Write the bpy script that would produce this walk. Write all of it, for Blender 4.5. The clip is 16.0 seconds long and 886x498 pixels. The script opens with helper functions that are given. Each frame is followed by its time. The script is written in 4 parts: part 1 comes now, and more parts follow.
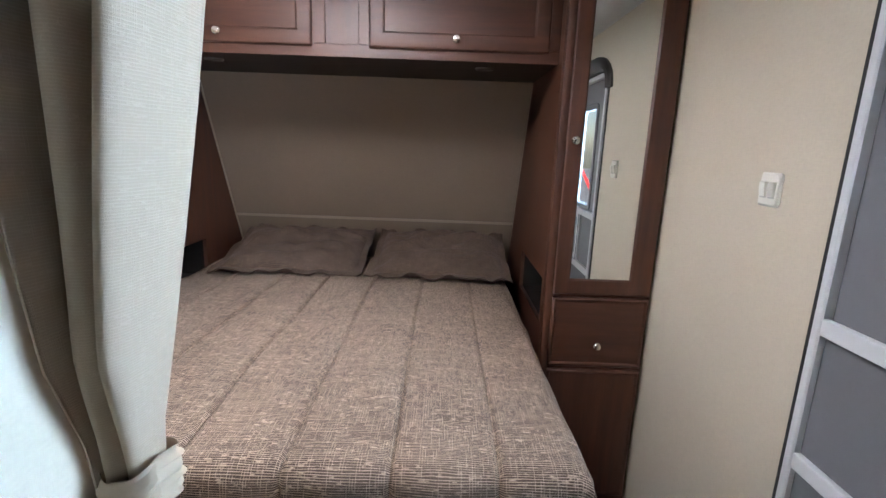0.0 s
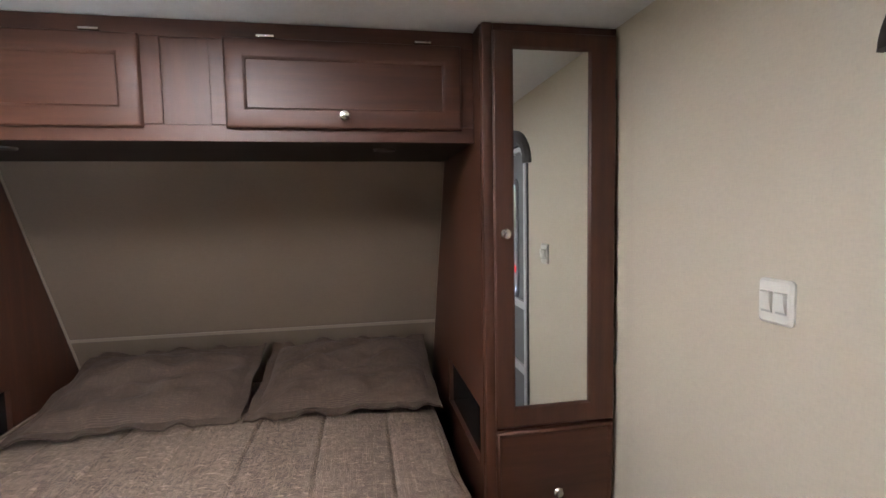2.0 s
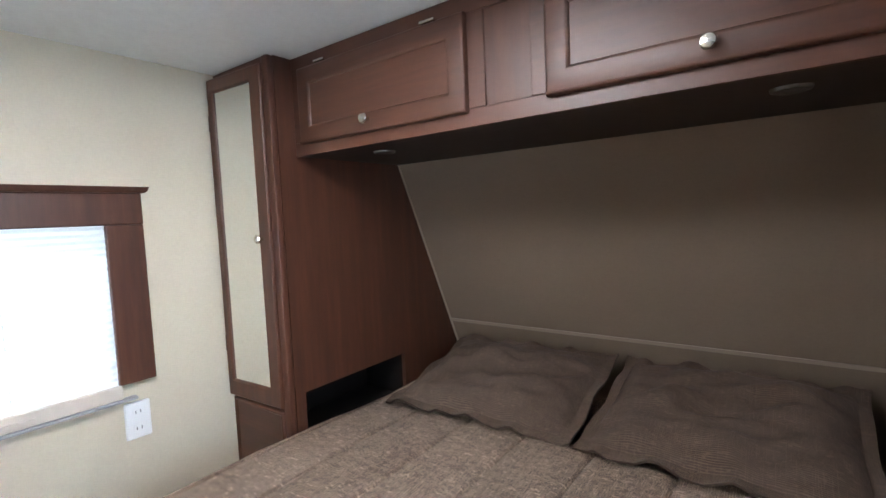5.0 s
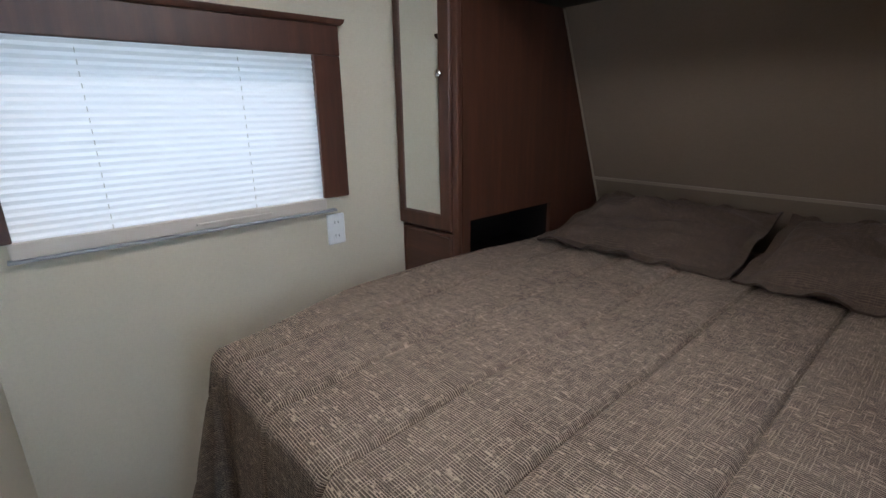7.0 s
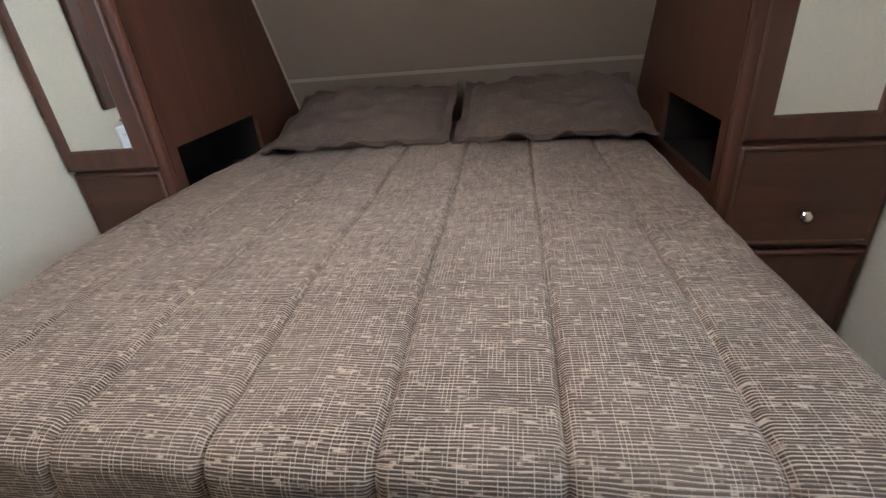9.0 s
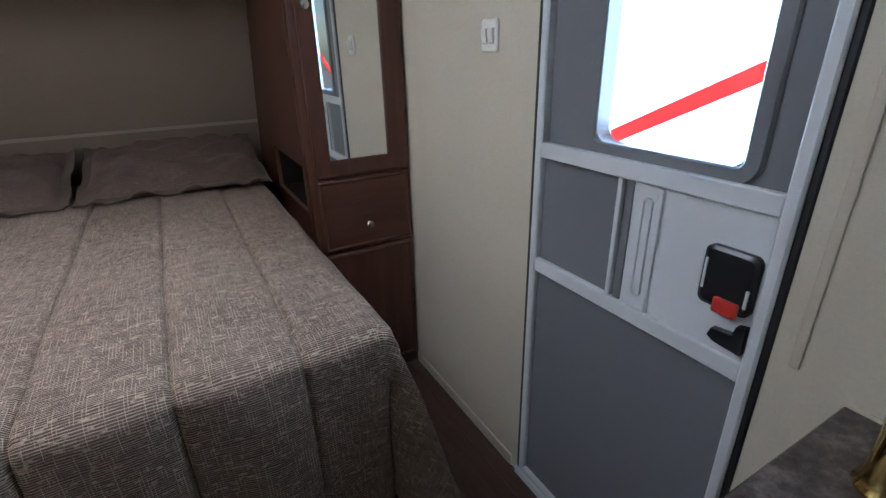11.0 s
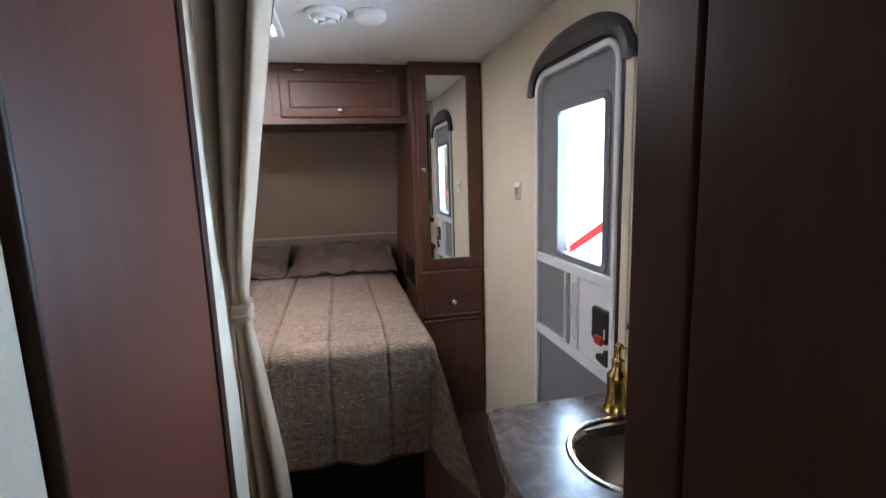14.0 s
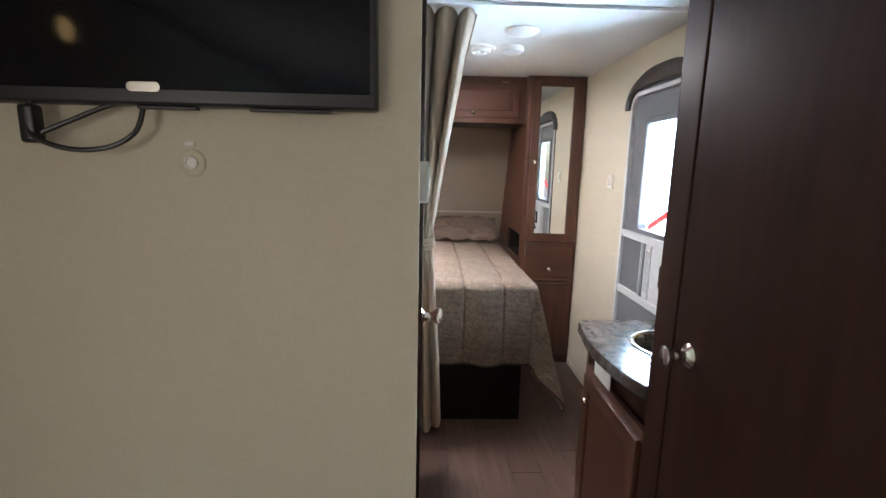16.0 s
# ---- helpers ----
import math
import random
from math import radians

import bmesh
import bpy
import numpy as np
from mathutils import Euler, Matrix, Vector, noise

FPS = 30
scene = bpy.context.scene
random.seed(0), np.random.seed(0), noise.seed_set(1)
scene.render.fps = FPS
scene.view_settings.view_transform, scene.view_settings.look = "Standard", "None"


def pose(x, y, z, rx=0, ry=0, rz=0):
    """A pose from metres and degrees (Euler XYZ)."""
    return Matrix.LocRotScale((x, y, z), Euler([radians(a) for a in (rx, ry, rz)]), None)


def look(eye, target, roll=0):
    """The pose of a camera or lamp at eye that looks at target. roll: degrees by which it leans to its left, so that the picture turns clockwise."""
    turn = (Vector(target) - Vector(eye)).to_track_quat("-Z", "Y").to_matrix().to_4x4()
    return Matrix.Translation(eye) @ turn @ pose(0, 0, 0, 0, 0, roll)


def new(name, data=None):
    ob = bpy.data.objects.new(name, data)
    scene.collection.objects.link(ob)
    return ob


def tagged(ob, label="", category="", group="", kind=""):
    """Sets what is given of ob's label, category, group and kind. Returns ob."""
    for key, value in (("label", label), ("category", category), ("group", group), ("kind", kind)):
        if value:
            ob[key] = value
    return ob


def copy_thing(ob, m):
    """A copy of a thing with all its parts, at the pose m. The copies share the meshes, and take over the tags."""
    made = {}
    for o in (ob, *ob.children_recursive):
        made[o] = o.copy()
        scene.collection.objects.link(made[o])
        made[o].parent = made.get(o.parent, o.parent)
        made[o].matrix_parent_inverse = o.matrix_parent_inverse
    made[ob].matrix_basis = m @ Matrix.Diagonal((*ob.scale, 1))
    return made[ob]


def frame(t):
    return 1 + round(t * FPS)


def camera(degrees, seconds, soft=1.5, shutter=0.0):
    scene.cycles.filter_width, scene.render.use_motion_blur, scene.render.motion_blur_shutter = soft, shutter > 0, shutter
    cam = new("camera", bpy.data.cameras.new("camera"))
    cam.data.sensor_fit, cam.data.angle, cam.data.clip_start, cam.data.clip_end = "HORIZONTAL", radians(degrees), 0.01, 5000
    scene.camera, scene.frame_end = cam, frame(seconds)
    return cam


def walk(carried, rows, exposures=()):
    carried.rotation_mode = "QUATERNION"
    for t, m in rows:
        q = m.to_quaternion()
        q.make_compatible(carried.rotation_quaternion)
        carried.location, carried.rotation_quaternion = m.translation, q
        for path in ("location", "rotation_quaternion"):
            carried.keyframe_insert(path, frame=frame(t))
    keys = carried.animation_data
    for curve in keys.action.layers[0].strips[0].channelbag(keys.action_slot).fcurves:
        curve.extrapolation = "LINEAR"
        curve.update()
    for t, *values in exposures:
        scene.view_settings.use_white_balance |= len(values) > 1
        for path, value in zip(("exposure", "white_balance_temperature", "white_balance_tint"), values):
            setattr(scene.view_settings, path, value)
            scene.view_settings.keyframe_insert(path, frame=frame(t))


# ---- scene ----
cam = camera(86.8, 16.0)
PATH = [
    (0, (0.368, 0.466, 1.48), (0.37, 2.42, 1.054), 2.1),
    (0.5, (0.406, 0.598, 1.465), (0.405, 2.564, 1.096), 1.4),
    (1, (0.407, 0.772, 1.478), (0.524, 2.741, 1.147), 0.2),
    (1.5, (0.411, 0.838, 1.538), (0.649, 2.81, 1.307), -0.4),
    (2, (0.424, 0.904, 1.579), (0.768, 2.869, 1.429), -1.1),
    (2.5, (0.487, 0.998, 1.591), (0.86, 2.957, 1.445), -2.1),
    (3, (0.503, 1.088, 1.601), (0.809, 3.059, 1.455), -2.8),
    (3.5, (0.491, 1.142, 1.614), (0.556, 3.136, 1.474), -2.7),
    (4, (0.469, 1.223, 1.607), (0.157, 3.197, 1.521), -2.8),
    (4.5, (0.477, 1.295, 1.593), (-0.244, 3.16, 1.521), -2.9),
    (4.7, (0.487, 1.325, 1.596), (-0.458, 3.084, 1.493), -2.8),
    (5, (0.504, 1.288, 1.573), (-0.68, 2.894, 1.428), -2.5),
    (5.2, (0.528, 1.269, 1.555), (-0.792, 2.76, 1.37), -2.0),
    (7.3, (0.375, 0.972, 1.375), (-1.034, 2.244, 0.746), -1.5),
    (7.5, (0.341, 0.954, 1.361), (-0.991, 2.287, 0.692), -2.4),
    (8, (0.287, 0.929, 1.337), (-0.807, 2.423, 0.58), -3.7),
    (8.5, (0.259, 0.93, 1.326), (-0.489, 2.592, 0.502), -4.5),
    (9, (0.227, 0.924, 1.303), (-0.079, 2.68, 0.397), -5.2),
    (9.5, (0.244, 0.86, 1.328), (0.436, 2.622, 0.402), -4.3),
    (10, (0.27, 0.733, 1.31), (0.824, 2.416, 0.383), -3.3),
    (10.2, (0.29, 0.67, 1.303), (0.948, 2.315, 0.374), -3.3),
    (12.3, (0.455, 0.191, 1.517), (1.491, 1.851, 1.102), -2.3),
    (12.5, (0.453, 0.107, 1.507), (1.439, 1.804, 1.123), -2.6),
    (13, (0.413, -0.107, 1.506), (1.246, 1.676, 1.147), -2.7),
    (13.5, (0.397, -0.291, 1.5), (1.038, 1.577, 1.184), -2.2),
    (14, (0.361, -0.454, 1.499), (0.774, 1.477, 1.18), -1.8),
    (14.5, (0.302, -0.589, 1.486), (0.608, 1.357, 1.138), -2.4),
    (15, (0.207, -0.775, 1.482), (0.514, 1.168, 1.119), -1.2),
    (15.5, (0.163, -0.96, 1.497), (0.394, 0.997, 1.159), -0.1),
    (16, (0.069, -1.174, 1.49), (0.144, 0.793, 1.133), 1.3),
]
EXPOSURES = [(0.0, 0.35, 6300, 18), (0.5, 0.2, 6350, 18), (1.0, 0.25, 6400, 18), (2.5, 0.17, 6650, 18), (3.0, 0.15, 6750, 18), (3.5, 0.4, 6750, 18), (4.0, 0.7, 6500, 16), (4.5, 0.55, 6350, 14), (5.0, 0.3, 6300, 14), (7.3, -0.85, 6200, 14),
             (8.0, -0.6, 6150, 15), (8.5, -0.2, 6150, 15), (9.0, 0.0, 6100, 14), (9.5, 0.2, 5950, 14), (10.0, 0.1, 5750, 14), (12.4, -0.72, 6100, 11), (13.0, -0.5, 6350, 13),
             (13.5, -0.05, 6500, 19), (14.0, 0.25, 6600, 20), (14.5, 0.35, 6650, 20), (15.0, 0.4, 6650, 19), (15.5, 0.65, 6700, 18), (16.0, 0.95, 6600, 16)]
walk(cam, [(t, look(eye, target, roll)) for t, eye, target, roll in PATH], EXPOSURES)

# ---- world, sun, windows' light ----
world = bpy.data.worlds.new("sky")
scene.world = world
world.use_nodes = True
wn = world.node_tree.nodes
sky = wn.new("ShaderNodeTexSky")
sky.sky_type, sky.sun_disc, sky.sun_elevation, sky.sun_rotation = "NISHITA", False, radians(50), radians(-75)
world.node_tree.links.new(sky.outputs[0], wn["Background"].inputs[0])
wn["Background"].inputs[1].default_value = 0.12
sun = new("sun", bpy.data.lights.new("sun", "SUN"))
sun.data.energy, sun.data.angle, sun.data.color = 3.0, radians(0.5), (1.0, 0.95, 0.88)
sun.matrix_world = look((-6, 1.6, 8.0), (0, 0, 0))


def window_light(name, eye, target, wide, high, watts, color):
    lamp = new(name, bpy.data.lights.new(name, "AREA"))
    lamp.data.shape, lamp.data.size, lamp.data.size_y = "RECTANGLE", wide, high
    lamp.data.energy, lamp.data.color = watts, color
    lamp.matrix_world = look(eye, target)
    return lamp


SHADE_WATTS, LIVING_WATTS, DOOR_WATTS, ADDED_DOOR_WATTS, OUTSIDE_GLOW, VENT_GLOW = 3.0, 8.8, 950.0, 430.0, 8.0, 52.0
window_light("daylight_behind_shade", (-1.31, 1.39, 1.33), (0, 1.39, 1.2), 0.86, 0.5, SHADE_WATTS, (0.63, 0.83, 1.0))
window_light("daylight_outside_door", (1.85, 2.15, 1.25), (0.2, 0.9, 1.45), 2.2, 2.2, DOOR_WATTS, (0.50, 0.75, 1.0))
# second lamp added outside the door to brighten the bed and left wall
window_light("added_daylight_by_door", (2.7, 0.58, 1.45), (1.2, 1.05, 1.4), 1.6, 2.3, ADDED_DOOR_WATTS, (0.62, 0.82, 1.0))
# fill lamps added at assumed living-room windows, which stay out of view
window_light("added_daylight_living_left", (-1.2, -2.4, 1.35), (0, -2.2, 1.0), 1.2, 0.7, LIVING_WATTS, (1.0, 0.95, 0.86))
window_light("added_daylight_living_right", (1.21, -2.6, 1.35), (0, -2.2, 1.0), 1.2, 0.7, 0.22 * LIVING_WATTS, (1.0, 0.95, 0.86))


# ---- materials ----
def material(name, color, rough=0.6, metal=0.0, spec=0.5, coat=0.0):
    m = bpy.data.materials.new(name)
    m.use_nodes = True
    b = m.node_tree.nodes["Principled BSDF"]
    b.inputs["Base Color"].default_value = (*color, 1)
    b.inputs["Roughness"].default_value, b.inputs["Metallic"].default_value = rough, metal
    b.inputs["Specular IOR Level"].default_value, b.inputs["Coat Weight"].default_value = spec, coat
    return m


class Nodes:
    """Short forms for wiring one material's nodes."""

    def __init__(self, m):
        self.t = m.node_tree
        self.b = self.t.nodes["Principled BSDF"]

    def add(self, kind, **values):
        n = self.t.nodes.new(kind)
        for k, v in values.items():
            n.inputs[k.replace("_", " ")].default_value = v
        return n

    def link(self, a, b):
        self.t.links.new(a, b)

    def coords(self, scale, source="Object", turn=(0, 0, 0)):
        c, mp = self.add("ShaderNodeTexCoord"), self.add("ShaderNodeMapping")
        mp.inputs["Scale"].default_value, mp.inputs["Rotation"].default_value = scale, turn
        self.link(c.outputs[source], mp.inputs[0])
        return mp.outputs[0]

    def noise(self, where, scale, detail=3.0, rough=0.55):
        n = self.add("ShaderNodeTexNoise", Scale=scale, Detail=detail, Roughness=rough)
        self.link(where, n.inputs["Vector"])
        return n.outputs["Fac"]

    def ramp(self, fac, stops):
        n = self.add("ShaderNodeValToRGB")
        while len(n.color_ramp.elements) < len(stops):
            n.color_ramp.elements.new(0.5)
        for e, (p, c) in zip(n.color_ramp.elements, stops):
            e.position, e.color = p, (*c, 1) if len(c) == 3 else c
        self.link(fac, n.inputs[0])
        return n.outputs[0]

    def mix(self, fac, a, b, blend="MIX"):
        n = self.t.nodes.new("ShaderNodeMix")
        n.data_type, n.blend_type = "RGBA", blend
        for socket, v in ((n.inputs[0], fac), (n.inputs[6], a), (n.inputs[7], b)):
            if isinstance(v, (int, float)):
                socket.default_value = v
            elif isinstance(v, tuple):
                socket.default_value = (*v, 1)
            else:
                self.link(v, socket)
        return n.outputs[2]

    def math(self, op, a, b):
        n = self.t.nodes.new("ShaderNodeMath")
        n.operation = op
        for socket, v in ((n.inputs[0], a), (n.inputs[1], b)):
            if isinstance(v, (int, float)):
                socket.default_value = v
            else:
                self.link(v, socket)
        return n.outputs[0]

    def bump(self, height, strength, distance=0.002):
        n = self.add("ShaderNodeBump", Strength=strength, Distance=distance)
        self.link(height, n.inputs["Height"])
        self.link(n.outputs[0], self.b.inputs["Normal"])

    def color(self, c):
        self.link(c, self.b.inputs["Base Color"])

    def rough(self, fac, low, high):
        n = self.add("ShaderNodeMapRange", To_Min=low, To_Max=high)
        self.link(fac, n.inputs[0])
        self.link(n.outputs[0], self.b.inputs["Roughness"])


def wood_material(name, dark, mid, light, rough=(0.40, 0.52), along=2, spec=0.55):
    m = material(name, mid, 0.4, spec=spec)
    n = Nodes(m)
    scale = [9.0, 9.0, 9.0]
    scale[along] = 0.8
    where = n.coords(scale)
    broad = n.noise(n.coords([1.6, 1.6, 0.5]), 2.0, 2)
    grain = n.noise(where, 3.0, 6, 0.62)
    fine = n.noise(where, 22.0, 3, 0.6)
    c = n.ramp(grain, [(0.3, dark), (0.52, mid), (0.75, light)])
    c = n.mix(n.math("MULTIPLY", fine, 0.35), c, dark)
    c = n.mix(n.math("MULTIPLY", broad, 0.45), c, light)
    n.color(c)
    n.rough(grain, *rough)
    n.bump(fine, 0.12, 0.001)
    return m


def wall_material(name, a, b, weave=260.0):
    m = material(name, a, 0.62, spec=0.3)
    n = Nodes(m)
    fine = n.noise(n.coords([weave, weave, weave * 0.3]), 1.0, 2)
    fibre = n.noise(n.coords([weave * 0.25, weave * 0.25, weave]), 1.0, 2)
    cloud = n.noise(n.coords([1, 1, 1]), 2.2, 4)
    c = n.mix(cloud, a, b)
    c = n.mix(n.math("MULTIPLY", n.math("MULTIPLY", fine, fibre), 0.5), c, tuple(0.55 * v for v in a))
    n.color(c)
    n.bump(n.math("ADD", fine, fibre), 0.25, 0.0006)
    return m


def cloth_material(name, thread, cross, gap, bump=0.6, pitch=0.0052):
    """Light threads across the cloth with short dark gaps between, crossed by broken threads along it."""
    m = material(name, thread, 0.9, spec=0.15)
    n = Nodes(m)
    n.b.inputs["Sheen Weight"].default_value = 0.03
    n.b.inputs["Sheen Roughness"].default_value = 0.5
    split = n.add("ShaderNodeSeparateXYZ")
    n.link(n.coords([1, 1, 1], "UV"), split.inputs[0])
    wob = n.noise(n.coords([9, 48, 1], "UV"), 1.0, 2)
    fine = n.noise(n.coords([420, 700, 1], "UV"), 1.0, 2)
    patch = n.noise(n.coords([9, 14, 1], "UV"), 1.0, 3)

    def rows_of(run, step, pitch, reach, low, wide, bow):
        """Rows pitch apart along one axis, each broken into dashes of its own."""
        line = n.math("ADD", n.math("DIVIDE", step, pitch), n.math("MULTIPLY", wob, bow))
        row, part_of = n.math("FLOOR", line, 0), n.math("FRACT", line, 0)
        at = n.add("ShaderNodeCombineXYZ")
        n.link(n.math("DIVIDE", run, reach), at.inputs[0]), n.link(n.math("MULTIPLY", row, 7.31), at.inputs[1])
        wave = n.math("ADD", n.noise(at.outputs[0], 1.0, 2), n.math("MULTIPLY", n.math("SUBTRACT", patch, 0.5), 0.12))
        broken = n.ramp(wave, [(low, (0, 0, 0)), (low + 0.06, (1, 1, 1))])
        body = n.ramp(n.math("ABSOLUTE", n.math("SUBTRACT", part_of, 0.5), 0), [(wide, (1, 1, 1)), (wide + 0.12, (0, 0, 0))])
        return n.mix(1.0, broken, body, "MULTIPLY")

    gaps = rows_of(split.outputs[0], split.outputs[1], pitch, 0.026, 0.345, 0.24, 1.5)
    finer = rows_of(split.outputs[0], split.outputs[1], pitch * 0.53, 0.022, 0.44, 0.2, 2.8)
    gaps = n.mix(1.0, gaps, n.mix(0.7, (0, 0, 0), finer), "LIGHTEN")
    cords = rows_of(split.outputs[1], split.outputs[0], pitch * 1.2, 0.06, 0.50, 0.05, 0.35)
    gaps = n.mix(n.math("MULTIPLY", cords, 0.65), gaps, (0, 0, 0))
    tone = n.noise(n.coords([4, 6, 1], "UV"), 1.0, 3)
    c = n.mix(cords, n.mix(n.math("MULTIPLY", fine, 0.3), thread, gap), cross)
    c = n.mix(n.math("MULTIPLY", gaps, n.math("ADD", 0.7, n.math("MULTIPLY", tone, 0.45))), c, gap)
    n.color(c)
    n.bump(n.math("SUBTRACT", n.math("ADD", n.math("MULTIPLY", cords, 0.7), n.math("MULTIPLY", fine, 0.5)), gaps), bump, 0.0014)
    return m


def speckle_material(name, stops, scale, rough, spec=0.5):
    m = material(name, stops[1][1], rough, spec=spec)
    n = Nodes(m)
    where = n.coords([1, 1, 1])
    a, b = n.noise(where, scale, 5, 0.7), n.noise(where, scale * 5, 3)
    c = n.ramp(a, stops)
    n.color(n.mix(n.math("MULTIPLY", b, 0.35), c, stops[0][1]))
    return m


def mesh_screen_material(name, color):
    m = material(name, color, 0.55, spec=0.35)
    n = Nodes(m)
    f = n.noise(n.coords([900, 900, 900]), 1.0, 1)
    cl = n.noise(n.coords([1, 1, 1]), 3.0, 3)
    n.color(n.mix(n.math("MULTIPLY", f, 0.5), n.mix(cl, color, tuple(1.15 * v for v in color)), tuple(0.6 * v for v in color)))
    n.bump(f, 0.2, 0.0005)
    return m


def glow_material(name, color, strength):
    m = bpy.data.materials.new(name)
    m.use_nodes = True
    t = m.node_tree
    e = t.nodes.new("ShaderNodeEmission")
    e.inputs[0].default_value, e.inputs[1].default_value = (*color, 1), strength
    t.links.new(e.outputs[0], t.nodes["Material Output"].inputs[0])
    return m


def shade_material(name):
    m = bpy.data.materials.new(name)
    m.use_nodes = True
    t = m.node_tree
    n = Nodes(m)
    d, tr, mx = n.add("ShaderNodeBsdfDiffuse"), n.add("ShaderNodeBsdfTranslucent"), t.nodes.new("ShaderNodeMixShader")
    cloud = n.noise(n.coords([2, 2, 6]), 2.0, 3)
    c = n.mix(cloud, (0.86, 0.88, 0.9), (0.8, 0.78, 0.78))
    n.link(c, d.inputs[0]), n.link(c, tr.inputs[0])
    mx.inputs[0].default_value = 0.6
    n.link(d.outputs[0], mx.inputs[1]), n.link(tr.outputs[0], mx.inputs[2])
    n.link(mx.outputs[0], t.nodes["Material Output"].inputs[0])
    return m


def strap_material(name, color):
    m = bpy.data.materials.new(name)
    m.use_nodes = True
    n = Nodes(m)
    d, tr, mx = n.add("ShaderNodeBsdfDiffuse"), n.add("ShaderNodeBsdfTranslucent"), n.add("ShaderNodeMixShader")
    weave = n.noise(n.coords([300, 300, 300]), 1.0, 1)
    c = n.mix(weave, color, tuple(0.7 * v for v in color))
    n.link(c, d.inputs[0]), n.link(c, tr.inputs[0])
    n.link(d.outputs[0], mx.inputs[1]), n.link(tr.outputs[0], mx.inputs[2])
    n.link(mx.outputs[0], n.t.nodes["Material Output"].inputs[0])
    return m


def glass_material(name):
    """A thin clear pane: it lets light straight through and mirrors a little."""
    m = bpy.data.materials.new(name)
    m.use_nodes = True
    n = Nodes(m)
    clear, gloss, mx = n.add("ShaderNodeBsdfTransparent"), n.add("ShaderNodeBsdfGlossy"), n.add("ShaderNodeMixShader")
    clear.inputs[0].default_value, gloss.inputs["Roughness"].default_value = (0.96, 0.98, 0.98, 1), 0.02
    mx.inputs[0].default_value = 0.05
    n.link(clear.outputs[0], mx.inputs[1]), n.link(gloss.outputs[0], mx.inputs[2])
    n.link(mx.outputs[0], n.t.nodes["Material Output"].inputs[0])
    return m


CHERRY = wood_material("cherry_wood", (0.031, 0.0105, 0.0058), (0.068, 0.0228, 0.0115), (0.116, 0.043, 0.0225))
CHERRY_H = wood_material("cherry_wood_across", (0.031, 0.0105, 0.0058), (0.068, 0.0228, 0.0115), (0.116, 0.043, 0.0225), along=0)
PLUM = wood_material("closet_wood", (0.021, 0.0092, 0.0062), (0.037, 0.015, 0.0096), (0.054, 0.0225, 0.0145), (0.36, 0.48), spec=0.15)
DOORWOOD = wood_material("door_wood", (0.058, 0.0175, 0.0105), (0.094, 0.029, 0.017), (0.128, 0.042, 0.025), (0.38, 0.48), spec=0.2)
WALL = wall_material("wall_vinyl", (0.63, 0.56, 0.44), (0.57, 0.50, 0.385))
WALL_PALE = wall_material("partition_vinyl", (0.64, 0.575, 0.45), (0.58, 0.52, 0.40))
# taupe, taken darker all over to include the shade under the cabinet
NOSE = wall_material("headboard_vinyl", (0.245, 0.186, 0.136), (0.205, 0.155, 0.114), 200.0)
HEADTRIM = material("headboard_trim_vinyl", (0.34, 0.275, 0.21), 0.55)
# darkened wood colour holds the shade below the overhead cabinet
SHADED_UNDERBOARD = wood_material("shaded_underside_board", (0.022, 0.014, 0.011), (0.034, 0.022, 0.017), (0.05, 0.033, 0.026), (0.5, 0.6), along=0, spec=0.3)
PUCK = material("dull_nickel", (0.16, 0.15, 0.14), 0.4, 1.0)
TRIM = material("trim_vinyl", (0.55, 0.48, 0.37), 0.5)
CEILING = wall_material("ceiling_vinyl", (0.80, 0.80, 0.78), (0.76, 0.76, 0.74), 120.0)
QUILT = cloth_material("quilted_cloth", (0.45, 0.33, 0.243), (0.455, 0.334, 0.247), (0.054, 0.035, 0.026), 0.8, 0.0046)
SHAM = cloth_material("sham_cloth", (0.128, 0.087, 0.063), (0.133, 0.091, 0.066), (0.060, 0.040, 0.030), 0.4, 0.0042)
DRAPE = cloth_material("curtain_cloth", (0.44, 0.342, 0.252), (0.445, 0.346, 0.256), (0.385, 0.298, 0.218), 0.2, 0.0026)
MATTRESS = material("mattress_cloth", (0.5, 0.48, 0.45), 0.9)
# also lines the cubbies, where the near-black stands for shade
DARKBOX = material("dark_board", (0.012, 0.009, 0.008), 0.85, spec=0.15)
BLACK = material("black_plastic", (0.012, 0.012, 0.014), 0.35)
RUBBER = material("black_seal", (0.015, 0.015, 0.017), 0.6)
BROWNTRIM = material("brown_plastic", (0.035, 0.026, 0.022), 0.45)
WHITEMETAL = material("white_painted_metal", (0.62, 0.63, 0.64), 0.35)
WHITEPLASTIC = material("white_plastic", (0.74, 0.71, 0.64), 0.4)
COOLWHITE = material("cool_white_plastic", (0.8, 0.8, 0.8), 0.35)
SCREENGREY = mesh_screen_material("grey_screen", (0.17, 0.175, 0.185))
CHROME = material("brushed_nickel", (0.72, 0.68, 0.62), 0.22, 1.0)
BRUSHED = material("brushed_steel", (0.30, 0.27, 0.24), 0.36, 1.0)
STEEL = material("stainless_steel", (0.6, 0.58, 0.55), 0.18, 1.0)
GOLD = material("polished_brass", (0.78, 0.56, 0.2), 0.14, 1.0)
MIRROR = material("mirror_silver", (0.86, 0.88, 0.86), 0.01, 1.0)
RAILBEIGE = material("beige_rail_plastic", (0.60, 0.53, 0.46), 0.45)
RAILGREY = material("grey_bead_plastic", (0.30, 0.30, 0.31), 0.5)
GLASS = glass_material("clear_glass")
